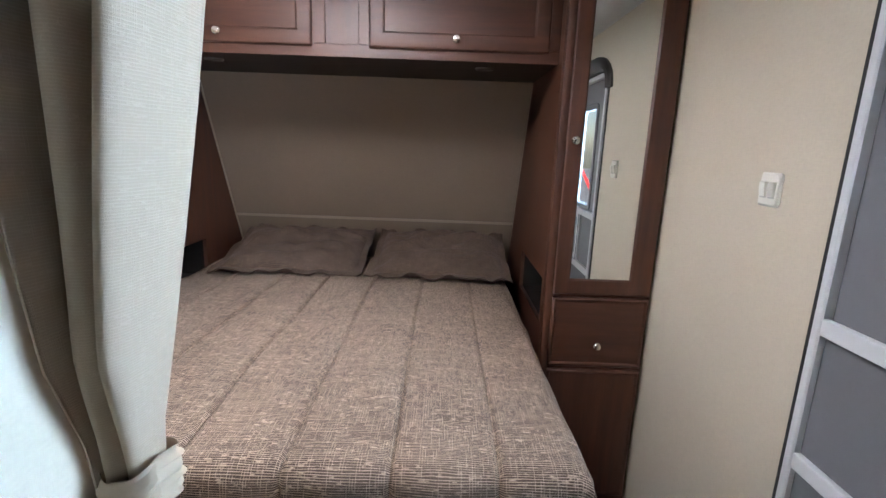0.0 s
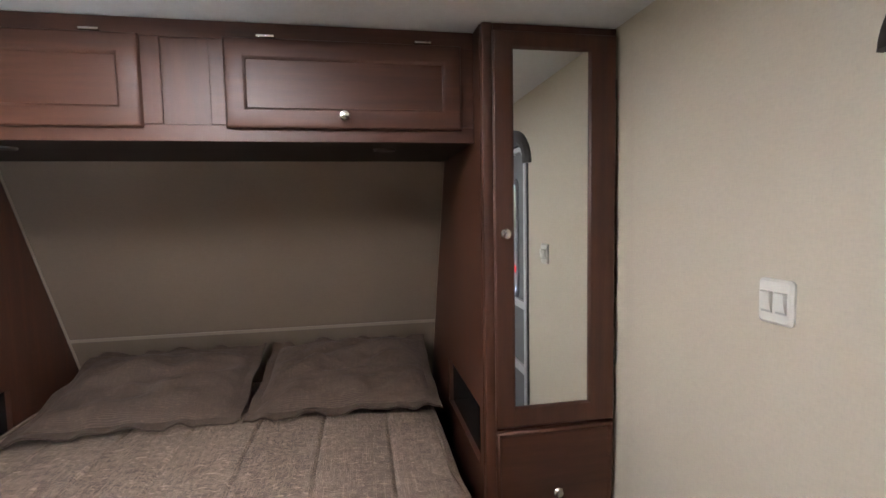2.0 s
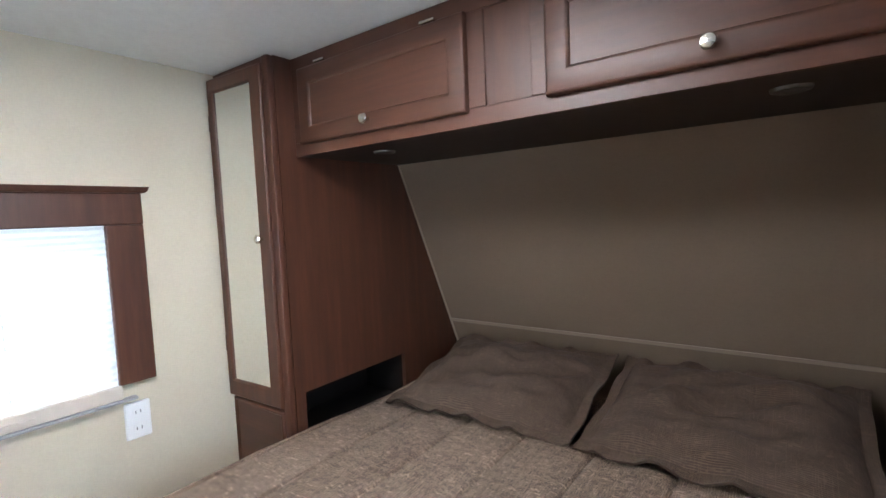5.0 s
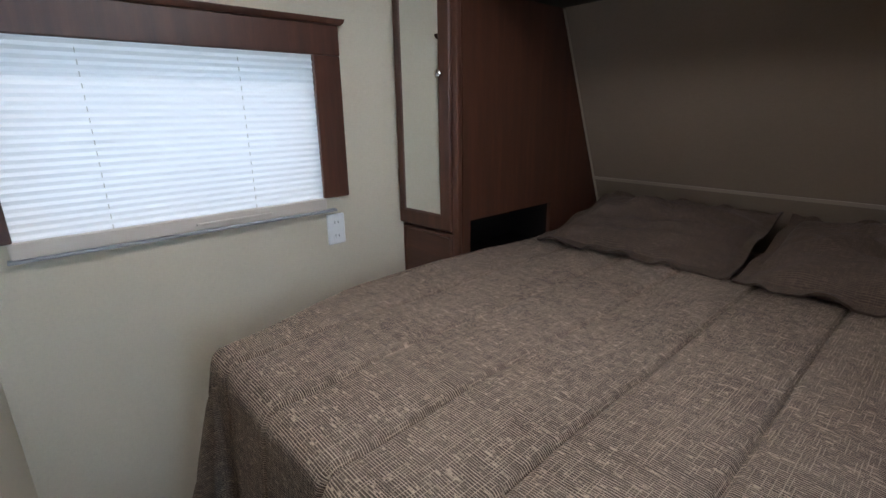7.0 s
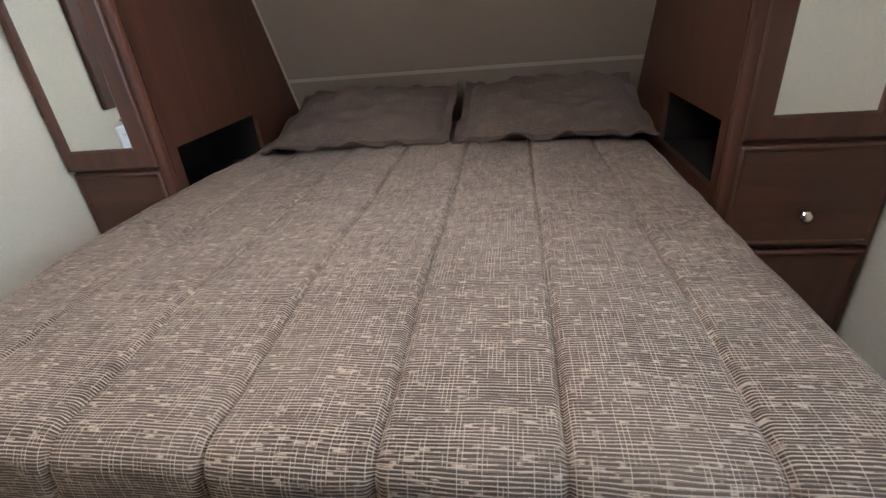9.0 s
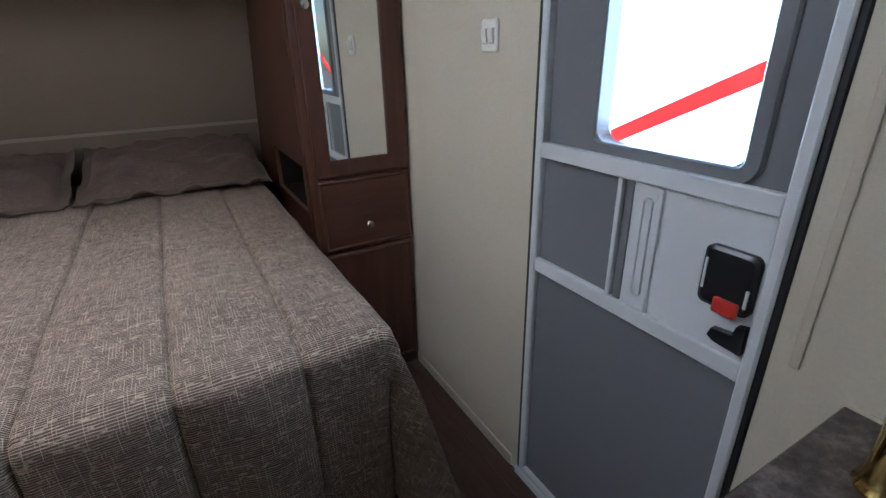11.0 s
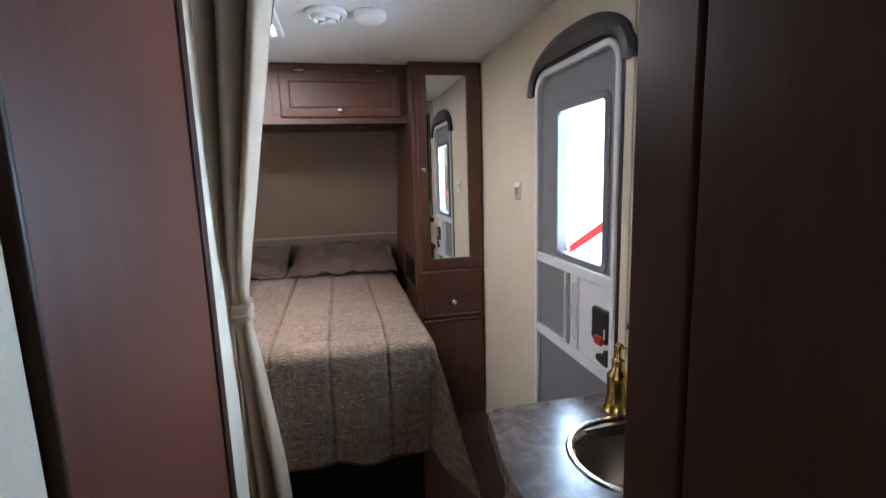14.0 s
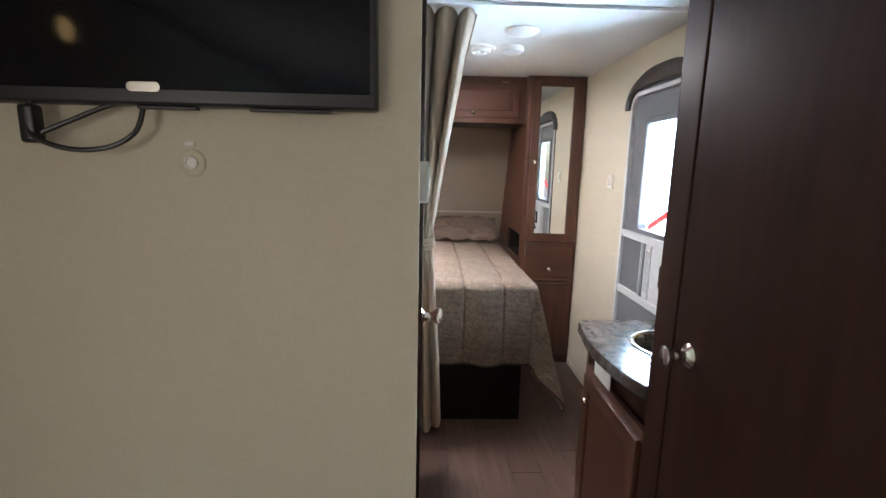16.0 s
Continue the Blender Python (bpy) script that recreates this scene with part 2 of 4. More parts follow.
SHADE = shade_material("pleated_shade_cloth")
LAMINATE = speckle_material("stone_laminate", [(0.3, (0.035, 0.028, 0.026)), (0.5, (0.09, 0.072, 0.065)), (0.68, (0.2, 0.165, 0.145))], 26.0, 0.23, 0.5)
SCREEN = material("television_glass", (0.004, 0.004, 0.006), 0.07, spec=0.2)
PAPER = material("white_paper", (0.75, 0.74, 0.72), 0.8)
TUBE = material("tube_plastic", (0.72, 0.72, 0.74), 0.3)
FAINT = material("faint_print", (0.5, 0.48, 0.44), 0.5)
BLUE = material("navy_print", (0.02, 0.04, 0.13), 0.4)
REDSTRAP = strap_material("red_webbing", (0.68, 0.10, 0.085))
REDCLIP = material("red_plastic", (0.5, 0.03, 0.02), 0.4)
LCD = material("lcd_glass", (0.12, 0.16, 0.13), 0.2)
DAYGLOW = glow_material("bright_overcast", (0.50, 0.76, 1.0), OUTSIDE_GLOW)
WARMLENS = glow_material("warm_lens", (1.0, 0.7, 0.3), 4.0)
LIGHTPANEL = glow_material("vent_diffuser", (0.95, 0.98, 1.0), VENT_GLOW)
PLANK = wood_material("vinyl_plank", (0.05, 0.026, 0.019), (0.105, 0.058, 0.044), (0.18, 0.108, 0.083), (0.38, 0.52), along=1, spec=0.3)
pn = Nodes(PLANK)
rnd = pn.add("ShaderNodeObjectInfo").outputs["Random"]
base_link = pn.b.inputs["Base Color"].links[0].from_socket
pn.color(pn.mix(pn.math("MULTIPLY", rnd, 0.45), base_link, (0.085, 0.048, 0.037)))
ASPHALT = speckle_material("ground_gravel", [(0.3, (0.2, 0.19, 0.18)), (0.5, (0.3, 0.29, 0.27)), (0.7, (0.4, 0.39, 0.37))], 12.0, 0.9)


# ---- mesh helpers ----
def link_mesh(name, bm, mat, parent=None, label="", sharp=radians(38)):
    me = bpy.data.meshes.new(name)
    bmesh.ops.recalc_face_normals(bm, faces=bm.faces)
    for f in bm.faces:
        f.smooth = True
    for e in bm.edges:
        if len(e.link_faces) == 2:
            a, b = (f.calc_area() for f in e.link_faces)
            turn = e.calc_face_angle(0.0)
            # eased edges shade on their own, so that broad faces stay flat
            e.smooth = not (turn > sharp or (turn > 0.1 and max(a, b) > 8 * min(a, b)))
    bm.to_mesh(me)
    bm.free()
    me.materials.append(mat)
    ob = new(name, me)
    if parent:
        ob.parent = parent
    if label:
        ob["label"] = label
    return ob


def part(name, bm, mat, parent, label=""):
    return link_mesh(name, bm, mat, parent, label)


def thing(name, label, category, group="", kind=""):
    return tagged(new(name), label, category, group, kind)


def solo(name, bm, mat, label, category, group="", kind=""):
    return tagged(link_mesh(name, bm, mat), label, category, group, kind)


def box(bm, x0, x1, y0, y1, z0, z1, bevel=0.0, segments=2):
    m = Matrix.LocRotScale(((x0 + x1) / 2, (y0 + y1) / 2, (z0 + z1) / 2), None, (abs(x1 - x0), abs(y1 - y0), abs(z1 - z0)))
    made = bmesh.ops.create_cube(bm, size=1, matrix=m)
    if bevel:
        edges = {e for v in made["verts"] for e in v.link_edges}
        bmesh.ops.bevel(bm, geom=list(edges), offset=bevel, segments=segments, profile=0.5, affect="EDGES")
    return bm


def boxes(*rows, bevel=0.0):
    bm = bmesh.new()
    for row in rows:
        box(bm, *row, bevel=bevel)
    return bm


def prism(bm, outline, low, high, axis="x"):
    """A flat outline pushed along an axis. The outline's two numbers are the other two axes in order."""
    def at(a, b, d):
        return {"x": (d, a, b), "y": (a, d, b), "z": (a, b, d)}[axis]
    lower, upper = [[bm.verts.new(at(a, b, d)) for a, b in outline] for d in (low, high)]
    bm.faces.new(lower), bm.faces.new(upper)
    for i in range(len(outline)):
        j = (i + 1) % len(outline)
        bm.faces.new((lower[i], lower[j], upper[j], upper[i]))
    return bm


def lathe(bm, profile, origin, axis="z", segments=20):
    """profile: rows of (distance along the axis, radius)."""
    def at(d, r, a):
        c, s = r * math.cos(a), r * math.sin(a)
        p = {"z": (c, s, d), "y": (c, d, s), "x": (d, c, s)}[axis]
        return Vector(origin) + Vector(p)
    rings = [[bm.verts.new(at(d, max(r, 1e-4), 2 * math.pi * k / segments)) for k in range(segments)] for d, r in profile]
    for a, b in zip(rings, rings[1:]):
        for k in range(segments):
            j = (k + 1) % segments
            bm.faces.new((a[k], a[j], b[j], b[k]))
    bm.faces.new(rings[0]), bm.faces.new(rings[-1])
    return bm


def rounded(a0, a1, b0, b1, r, steps=6):
    """The outline of a rectangle with rounded corners; r: one radius, or four from the low-low corner round by the high-low one."""
    rs = r if isinstance(r, tuple) else (r,) * 4
    out = []
    for (ca, cb, start), rr in zip(((a0, b0, 180), (a1, b0, 270), (a1, b1, 0), (a0, b1, 90)), rs):
        ma, mb = (ca + rr if ca == a0 else ca - rr), (cb + rr if cb == b0 else cb - rr)
        for k in range(steps + 1):
            w = radians(start + 90 * k / steps)
            out.append((ma + rr * math.cos(w), mb + rr * math.sin(w)))
    return out


def loft(bm, outlines, place, cap_first=True, cap_last=True):
    """Skins a row of (outline, depth); place turns (a, b, depth) into a point."""
    rings = [[bm.verts.new(place(a, b, d)) for a, b in o] for o, d in outlines]
    n = len(rings[0])
    for lo, hi in zip(rings, rings[1:]):
        for k in range(n):
            j = (k + 1) % n
            bm.faces.new((lo[k], lo[j], hi[j], hi[k]))
    if cap_first:
        bm.faces.new(rings[0])
    if cap_last:
        bm.faces.new(rings[-1])
    return bm


def rect(a0, a1, b0, b1, inset=0.0):
    return [(a0 + inset, b0 + inset), (a1 - inset, b0 + inset), (a1 - inset, b1 - inset), (a0 + inset, b1 - inset)]


def front_y(y):
    """Places (x, z, depth towards the camera) on a face that looks along -y."""
    return lambda a, b, d: (a, y - d, b)


def front_x(x):
    """Places (y, z, depth) on a face that looks along -x."""
    return lambda a, b, d: (x - d, a, b)


def front_xp(x):
    """Places (y, z, depth) on a face that looks along +x."""
    return lambda a, b, d: (x + d, a, b)


def panel_door(bm, a0, a1, b0, b1, place, rail=0.05, thick=0.019):
    rows = [(0, 0), (0, thick - 0.006), (0.003, thick - 0.002), (0.008, thick), (rail - 0.004, thick), (rail, thick - 0.002),
            (rail + 0.004, thick - 0.008), (rail + 0.012, thick - 0.008)]
    return loft(bm, [(rect(a0, a1, b0, b1, i), d) for i, d in rows], place)


def open_frame(bm, a0, a1, b0, b1, place, rail, thick):
    """A frame with an opening, its edges eased."""
    rows = [(rail, 0), (0, 0), (0, thick - 0.005), (0.005, thick), (rail - 0.006, thick), (rail, thick - 0.006), (rail, 0)]
    rings = [(rect(a0, a1, b0, b1, i), d) for i, d in rows]
    return loft(bm, rings, place, False, False)


def round_frame(bm, a0, a1, b0, b1, r, rail, place, low, high, ease=0.003):
    def outline(i):
        rs = tuple(max(v - i, 0.002) for v in (r if isinstance(r, tuple) else (r,) * 4))
        return rounded(a0 + i, a1 - i, b0 + i, b1 - i, rs)
    rows = [(rail, low), (0, low), (0, high - ease), (ease, high), (rail - ease, high), (rail, high - ease), (rail, low)]
    return loft(bm, [(outline(i), d) for i, d in rows], place, False, False)


def sweep(name, points, radius, mat, parent=None, label=""):
    """A round cable or rod through points, as a mesh."""
    bm = bmesh.new()
    pts = [Vector(p) for p in points]
    rings = []
    for i, p in enumerate(pts):
        ahead = (pts[min(i + 1, len(pts) - 1)] - pts[max(i - 1, 0)]).normalized()
        side = ahead.cross(Vector((0.31, 0.27, 0.91))).normalized()
        up = ahead.cross(side)
        rings.append([bm.verts.new(p + radius * (math.cos(w) * side + math.sin(w) * up)) for w in (2 * math.pi * k / 8 for k in range(8))])
    for a, b in zip(rings, rings[1:]):
        for k in range(8):
            bm.faces.new((a[k], a[(k + 1) % 8], b[(k + 1) % 8], b[k]))
    bm.faces.new(rings[0]), bm.faces.new(rings[-1])
    return link_mesh(name, bm, mat, parent, label)


def knob(x, y, z, parent, axis="y", sign=-1, size=1.0):
    prof = [(0, 0.006), (sign * 0.004 * size, 0.0055), (sign * 0.012 * size, 0.006), (sign * 0.016 * size, 0.0135 * size),
            (sign * 0.022 * size, 0.0155 * size), (sign * 0.027 * size, 0.012 * size), (sign * 0.029 * size, 0.004)]
    return part("knob", lathe(bmesh.new(), prof, (x, y, z), axis), CHROME, parent, "round brushed nickel knob")


# ---- the shell ----
LEFT, RIGHT, TOP = -1.17, 1.18, 2.11
THICK = 0.06
SOUTH = -4.2


def wall(name, bm, mat, label):
    return solo(name, bm, mat, label, "wall", kind="structure")


def nose_y(z):
    return 2.80 + (1.786 - z) * 0.4525


floor = solo("floor", boxes((LEFT, RIGHT, SOUTH, 3.75, -0.06, -0.006)), PLANK, "dark reddish-brown wood-look vinyl plank floor", "floor", kind="structure")
ceiling = solo("ceiling", boxes((LEFT - THICK, RIGHT + THICK, SOUTH - THICK, 3.75, TOP, TOP + 0.06)), CEILING,
               "smooth white vinyl ceiling with faint texture", "ceiling", kind="structure")
# left wall: openings for the bedroom window and an unseen, added living-room window
WY0, WY1, WZ0, WZ1 = 0.955, 1.825, 1.07, 1.585
wall("wall_west", boxes(
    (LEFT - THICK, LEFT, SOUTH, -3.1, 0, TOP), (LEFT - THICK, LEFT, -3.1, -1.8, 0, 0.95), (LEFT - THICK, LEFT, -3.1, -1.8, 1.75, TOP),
    (LEFT - THICK, LEFT, -1.8, WY0, 0, TOP), (LEFT - THICK, LEFT, WY0, WY1, 0, WZ0), (LEFT - THICK, LEFT, WY0, WY1, WZ1, TOP),
    (LEFT - THICK, LEFT, WY1, 3.75, 0, TOP)), WALL, "beige textured vinyl wall with a bedroom window opening")
# right wall: the entry door's opening and an unseen, added living-room window
DY0, DY1, DZ1 = 0.802, 1.442, 1.90
wall("wall_east", boxes(
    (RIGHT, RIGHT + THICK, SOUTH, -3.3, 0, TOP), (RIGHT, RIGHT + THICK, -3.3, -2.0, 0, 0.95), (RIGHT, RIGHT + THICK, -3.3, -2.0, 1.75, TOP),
    (RIGHT, RIGHT + THICK, -2.0, DY0, 0, TOP), (RIGHT, RIGHT + THICK, DY0, DY1, DZ1, TOP), (RIGHT, RIGHT + THICK, DY0, DY1, 0, 0.02),
    (RIGHT, RIGHT + THICK, DY1, 3.75, 0, TOP)), WALL, "beige textured vinyl wall beside the entry door")
wall("wall_south", boxes((LEFT - THICK, RIGHT + THICK, SOUTH - THICK, SOUTH, 0, TOP)), WALL, "plain beige vinyl end wall")
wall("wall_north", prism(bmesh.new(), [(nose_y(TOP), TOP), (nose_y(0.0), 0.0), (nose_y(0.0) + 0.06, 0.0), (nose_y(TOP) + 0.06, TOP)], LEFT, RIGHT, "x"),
     NOSE, "sloping taupe vinyl panel wall behind the bed, darkened for the cabinet's shade")
# bathroom box on the corridor's side
BX, BY0, BY1 = 0.052, -0.283, 0.857
wall("wall_bathroom_south", boxes((LEFT, BX - 0.04, BY0, BY0 + 0.04, 0, TOP)), WALL_PALE, "pale beige vinyl partition that carries the television")
wall("wall_bathroom_north", boxes((LEFT, BX - 0.04, BY1 - 0.04, BY1, 0, TOP)), WALL, "beige vinyl partition at the foot of the bedroom")
wall("wall_bathroom_east", boxes((BX - 0.04, BX, BY0, 0.052, 0, TOP), (BX - 0.04, BX, 0.708, BY1, 0, TOP), (BX - 0.04, BX, 0.052, 0.708, 1.98, TOP)),
     WALL_PALE, "pale vinyl partition with the bathroom doorway")


def trim(name, bm, mat, label):
    return solo(name, bm, mat, label, "trim", kind="structure")


trim("baseboard", boxes((RIGHT - 0.008, RIGHT, DY1 + 0.03, 2.2, 0, 0.045), bevel=0.002), TRIM, "narrow beige vinyl baseboard under the wall")
trim("baseboard", boxes((LEFT, LEFT + 0.008, BY1, 2.2, 0, 0.045), bevel=0.002), TRIM, "narrow beige vinyl baseboard under the wall")
trim("trim_batten", boxes((RIGHT - 0.005, RIGHT, 0.757, 0.772, 0.88, TOP), bevel=0.002), TRIM, "thin beige batten over a wall joint")
trim("trim_corner", boxes((BX - 0.045, BX + 0.004, BY0 - 0.004, BY0, 0, TOP), (BX, BX + 0.004, BY0, BY0 + 0.03, 0, TOP)), WALL_PALE, "pale corner trim of the partition")
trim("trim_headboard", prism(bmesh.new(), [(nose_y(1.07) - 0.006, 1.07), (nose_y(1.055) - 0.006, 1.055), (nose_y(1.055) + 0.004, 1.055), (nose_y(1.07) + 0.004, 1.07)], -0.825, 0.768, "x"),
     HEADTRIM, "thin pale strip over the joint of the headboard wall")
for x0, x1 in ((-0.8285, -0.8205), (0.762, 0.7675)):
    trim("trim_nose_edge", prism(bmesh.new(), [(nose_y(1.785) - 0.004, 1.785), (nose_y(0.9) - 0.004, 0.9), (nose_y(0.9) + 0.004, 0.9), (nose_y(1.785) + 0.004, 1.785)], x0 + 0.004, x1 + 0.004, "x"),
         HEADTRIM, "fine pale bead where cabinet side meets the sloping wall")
trim("trim_ceiling_joint", boxes((BX, RIGHT, -0.03, -0.018, TOP - 0.004, TOP)), CEILING, "thin white strip over a ceiling joint")

# ---- outdoors ----
solo("ground", boxes((-60, 60, -60, 60, -0.75, -0.7)), ASPHALT, "pale gravel ground outside the trailer", "ground", kind="structure")
solo("backdrop", boxes((4.0, 4.02, -3.0, 10.0, -0.7, 4.2)), DAYGLOW, "bright white hazy daylight outside the door", "backdrop", kind="structure")

# ---- bed ----
bed = thing("bed", "double bed on a dark wooden platform between two wardrobes", "bed")
part("platform", boxes((-0.70, 0.64, 1.38, 3.4, 0.0, 0.50), bevel=0.004), DARKBOX, bed, "dark wooden platform box")
part("mattress", boxes((-0.68, 0.655, 1.29, 3.08, 0.50, 0.835), bevel=0.04), MATTRESS, bed)

CX, HW, FOOT, BEDTOP = -0.012, 0.655, 1.295, 0.862
SEAM0, SEAMSTEP = -0.15, 0.2155


def bend(e, r=0.045, flare=0.05):
    if e < r * math.pi / 2:
        return r * math.sin(e / r), r * (1 - math.cos(e / r)), e / r
    rest = e - r * math.pi / 2
    return r + flare * rest, r + rest, math.pi / 2 - flare


def drape(u, v):
    """The comforter's cloth: u across the bed and v along it, in metres of cloth."""
    u0 = u
    spread = min(max((v - 1.27) / 0.5, 0.0), 1.0)
    half = HW + (0.128 * spread * spread * (3 - 2 * spread) if u < 0 else 0.0)
    ex, ey = max(abs(u) - half, 0.0), max(FOOT - v, 0.0)
    if v > 1.9:
        tuck = min(max((v - 1.9) / 0.25, 0.0), 1.0)
        ex *= 1 - 0.91 * tuck * tuck * (3 - 2 * tuck)
    side = 1 if u > 0 else -1
    e = math.hypot(ex, ey)
    w = math.atan2(ey, max(ex, 1e-6)) if e else 0
    dx, dy = (side * math.cos(w), -math.sin(w)) if e else (0, 0)
    out, down, phi = bend(e)
    corner = math.sin(2 * w) ** 2 if ex and ey else 0
    hang = min(down / 0.45, 1.4)
    out += hang * (0.075 * corner * (0.75 + math.cos(7 * w + (0.6 if side > 0 else 2.1))))
    along = v if ex > ey else u
    out += 0.018 * hang * (1 - corner) * (math.sin(along * 15 + 1.3) + 0.6 * math.sin(along * 31 + side))
    x, y, z = CX + max(min(u, half), -half) + dx * out, max(v, FOOT) + dy * out, BEDTOP - down
    # quilting: channels along the bed, puffed between
    d = abs((CX + u0 - SEAM0 + SEAMSTEP / 2) % SEAMSTEP - SEAMSTEP / 2)
    puff = 0.0042 * min(d / 0.09, 1.0) ** 0.6 - 0.009 * math.exp(-((d / 0.006) ** 2))
    soft = 0.012 * noise.noise(Vector((u * 2.6, v * 2.2, 0.3))) + 0.003 * noise.noise(Vector((u * 14, v * 9, 1.7)))
    if v > 2.35:
        puff -= 0.01 * min((v - 2.35) / 0.3, 1)
    near = min(max((v - FOOT) / 0.35, 0.0), 1.0)
    lift = puff + soft * (0.6 + 0.4 * near)
    crown = 0.018 * (1 - (u / half) ** 2) * near * near * (3 - 2 * near) if e == 0 else 0
    nx, ny, nz = dx * math.sin(phi), dy * math.sin(phi), math.cos(phi)
    return x + nx * lift, y + ny * lift, z + nz * lift + crown


bm = bmesh.new()
uvs = bm.loops.layers.uv.new("cloth")
DROP, NU, NV = 0.50, 170, 200
us = [-HW - DROP + k * (2 * HW + 2 * DROP) / NU for k in range(NU + 1)]
seams = [SEAM0 - CX + k * SEAMSTEP for k in range(-5, 7)]
us = [u for u in us if all(abs(u - c) > 0.014 for c in seams)] + [c + o for c in seams for o in (-0.012, -0.008, -0.005, -0.0025, 0.0, 0.0025, 0.005, 0.008, 0.012) if abs(c + o) < HW + DROP]
us.sort()
NU = len(us) - 1
vs = [FOOT - DROP + 0.03 + k * (2.98 - FOOT + DROP - 0.03) / NV for k in range(NV + 1)]
grid = [[bm.verts.new(drape(u, v)) for u in us] for v in vs]
for i in range(NV):
    for j in range(NU):
        f = bm.faces.new((grid[i][j], grid[i][j + 1], grid[i + 1][j + 1], grid[i + 1][j]))
        for loop, (a, b) in zip(f.loops, ((i, j), (i, j + 1), (i + 1, j + 1), (i + 1, j))):
            loop[uvs].uv = (us[b], vs[a])
comforter = solo("comforter", bm, QUILT, "taupe-brown channel-quilted comforter with woven dashes, draped over the bed", "comforter")
thickness = comforter.modifiers.new("thickness", "SOLIDIFY")
thickness.thickness, thickness.offset = 0.012, -1


rim = [drape(us[0], v) for v in vs[::-1]] + [drape(u, vs[0]) for u in us[1:-1]] + [drape(us[-1], v) for v in vs]
rim = [(x, y, z - 0.004) for x, y, z in rim]
sweep("piping", rim, 0.005, SHAM, comforter, "darker corded edge")


def pillow(x0, x1, seed, label):
    bm = bmesh.new()
    uvs = bm.loops.layers.uv.new("cloth")
    n, cx, half, deep = 92, (x0 + x1) / 2, (x1 - x0) / 2, 0.285
    tops = []
    for top in (1, -1):
        rows = []
        for i in range(n + 1):
            row = []
            for j in range(n + 1):
                a, b = 2 * j / n - 1, 2 * i / n - 1
                core_a, core_b = min(abs(a) / 0.9, 1), min(abs(b) / 0.86, 1)
                puff = ((1 - core_a**2.6) * (1 - core_b**2.6)) ** 0.55
                pinch = 1 - 0.06 * (1 - abs(b)) * a * a - 0.0
                wr = noise.noise(Vector((a * 3.2 + seed, b * 4.5, seed))) * 0.022 * puff ** 0.5
                fold = noise.noise(Vector((a * 2.6 + b * 1.3 + seed, b * 5.5 - a * 1.8, 2 * seed)))
                wr += 0.016 * fold * puff
                wr += 0.010 * math.sin(16 * a + 2.5 * math.sin(3 * a + seed)) * max(abs(b) - 0.45, 0) * puff
                for k, (fa, fb) in enumerate(((1.5, 2.4), (2.9, 1.7), (2.2, 4.6))):
                    crease = noise.noise(Vector((a * fa + 0.9 * b * (k - 1) + seed * (k + 1), b * fb - 0.8 * a, 3.1 * k + seed)))
                    wr += (0.030, 0.024, 0.013)[k] * crease * puff
                hem = 0.010 * max(noise.noise(Vector((a * 6 + seed, 4.0, seed))) + 0.15, 0) * 3 * max(abs(b) - 0.78, 0) / 0.22 + 0.006 * math.sin(9 * a + seed) * max(abs(b) - 0.8, 0) / 0.2 + 0.010 * math.sin(7 * b + seed) * max(abs(a) - 0.85, 0) / 0.15
                h = top * (0.004 + (0.072 if top > 0 else 0.05) * puff) + wr * top + hem
                x = a * half * (1 - 0.025 * (1 - b * b))
                y = b * deep * pinch * (1 - 0.05 * (1 - a * a) * (b < 0)) + 0.006 * noise.noise(Vector((a * 4, seed, b)))
                row.append((bm.verts.new((x, y, h)), a * half, b * deep))
            rows.append(row)
        for i in range(n):
            for j in range(n):
                quad = [rows[i][j], rows[i][j + 1], rows[i + 1][j + 1], rows[i + 1][j]]
                f = bm.faces.new([q[0] for q in quad])
                for loop, q in zip(f.loops, quad):
                    loop[uvs].uv = (q[1] + seed, q[2])
        tops.append(rows)
    edge = [(0, j) for j in range(n)] + [(i, n) for i in range(n)] + [(n, j) for j in range(n, 0, -1)] + [(i, 0) for i in range(n, 0, -1)]
    for (i, j), (k, m) in zip(edge, edge[1:] + edge[:1]):
        bm.faces.new((tops[0][i][j][0], tops[0][k][m][0], tops[1][k][m][0], tops[1][i][j][0]))
    bmesh.ops.transform(bm, matrix=pose(cx, 2.812, 0.938, 11.5, 0, 1.5 if cx < 0 else -1.0), verts=bm.verts)
    return solo("pillow", bm, SHAM, label, "pillow", "pillows on the bed")


pillow(-0.71, -0.004, 1.7, "wrinkled taupe-brown pillow sham beside the dark cubby, leaning on the headboard")
pillow(0.014, 0.70, 5.3, "wrinkled taupe-brown pillow sham leaning against the headboard wall")


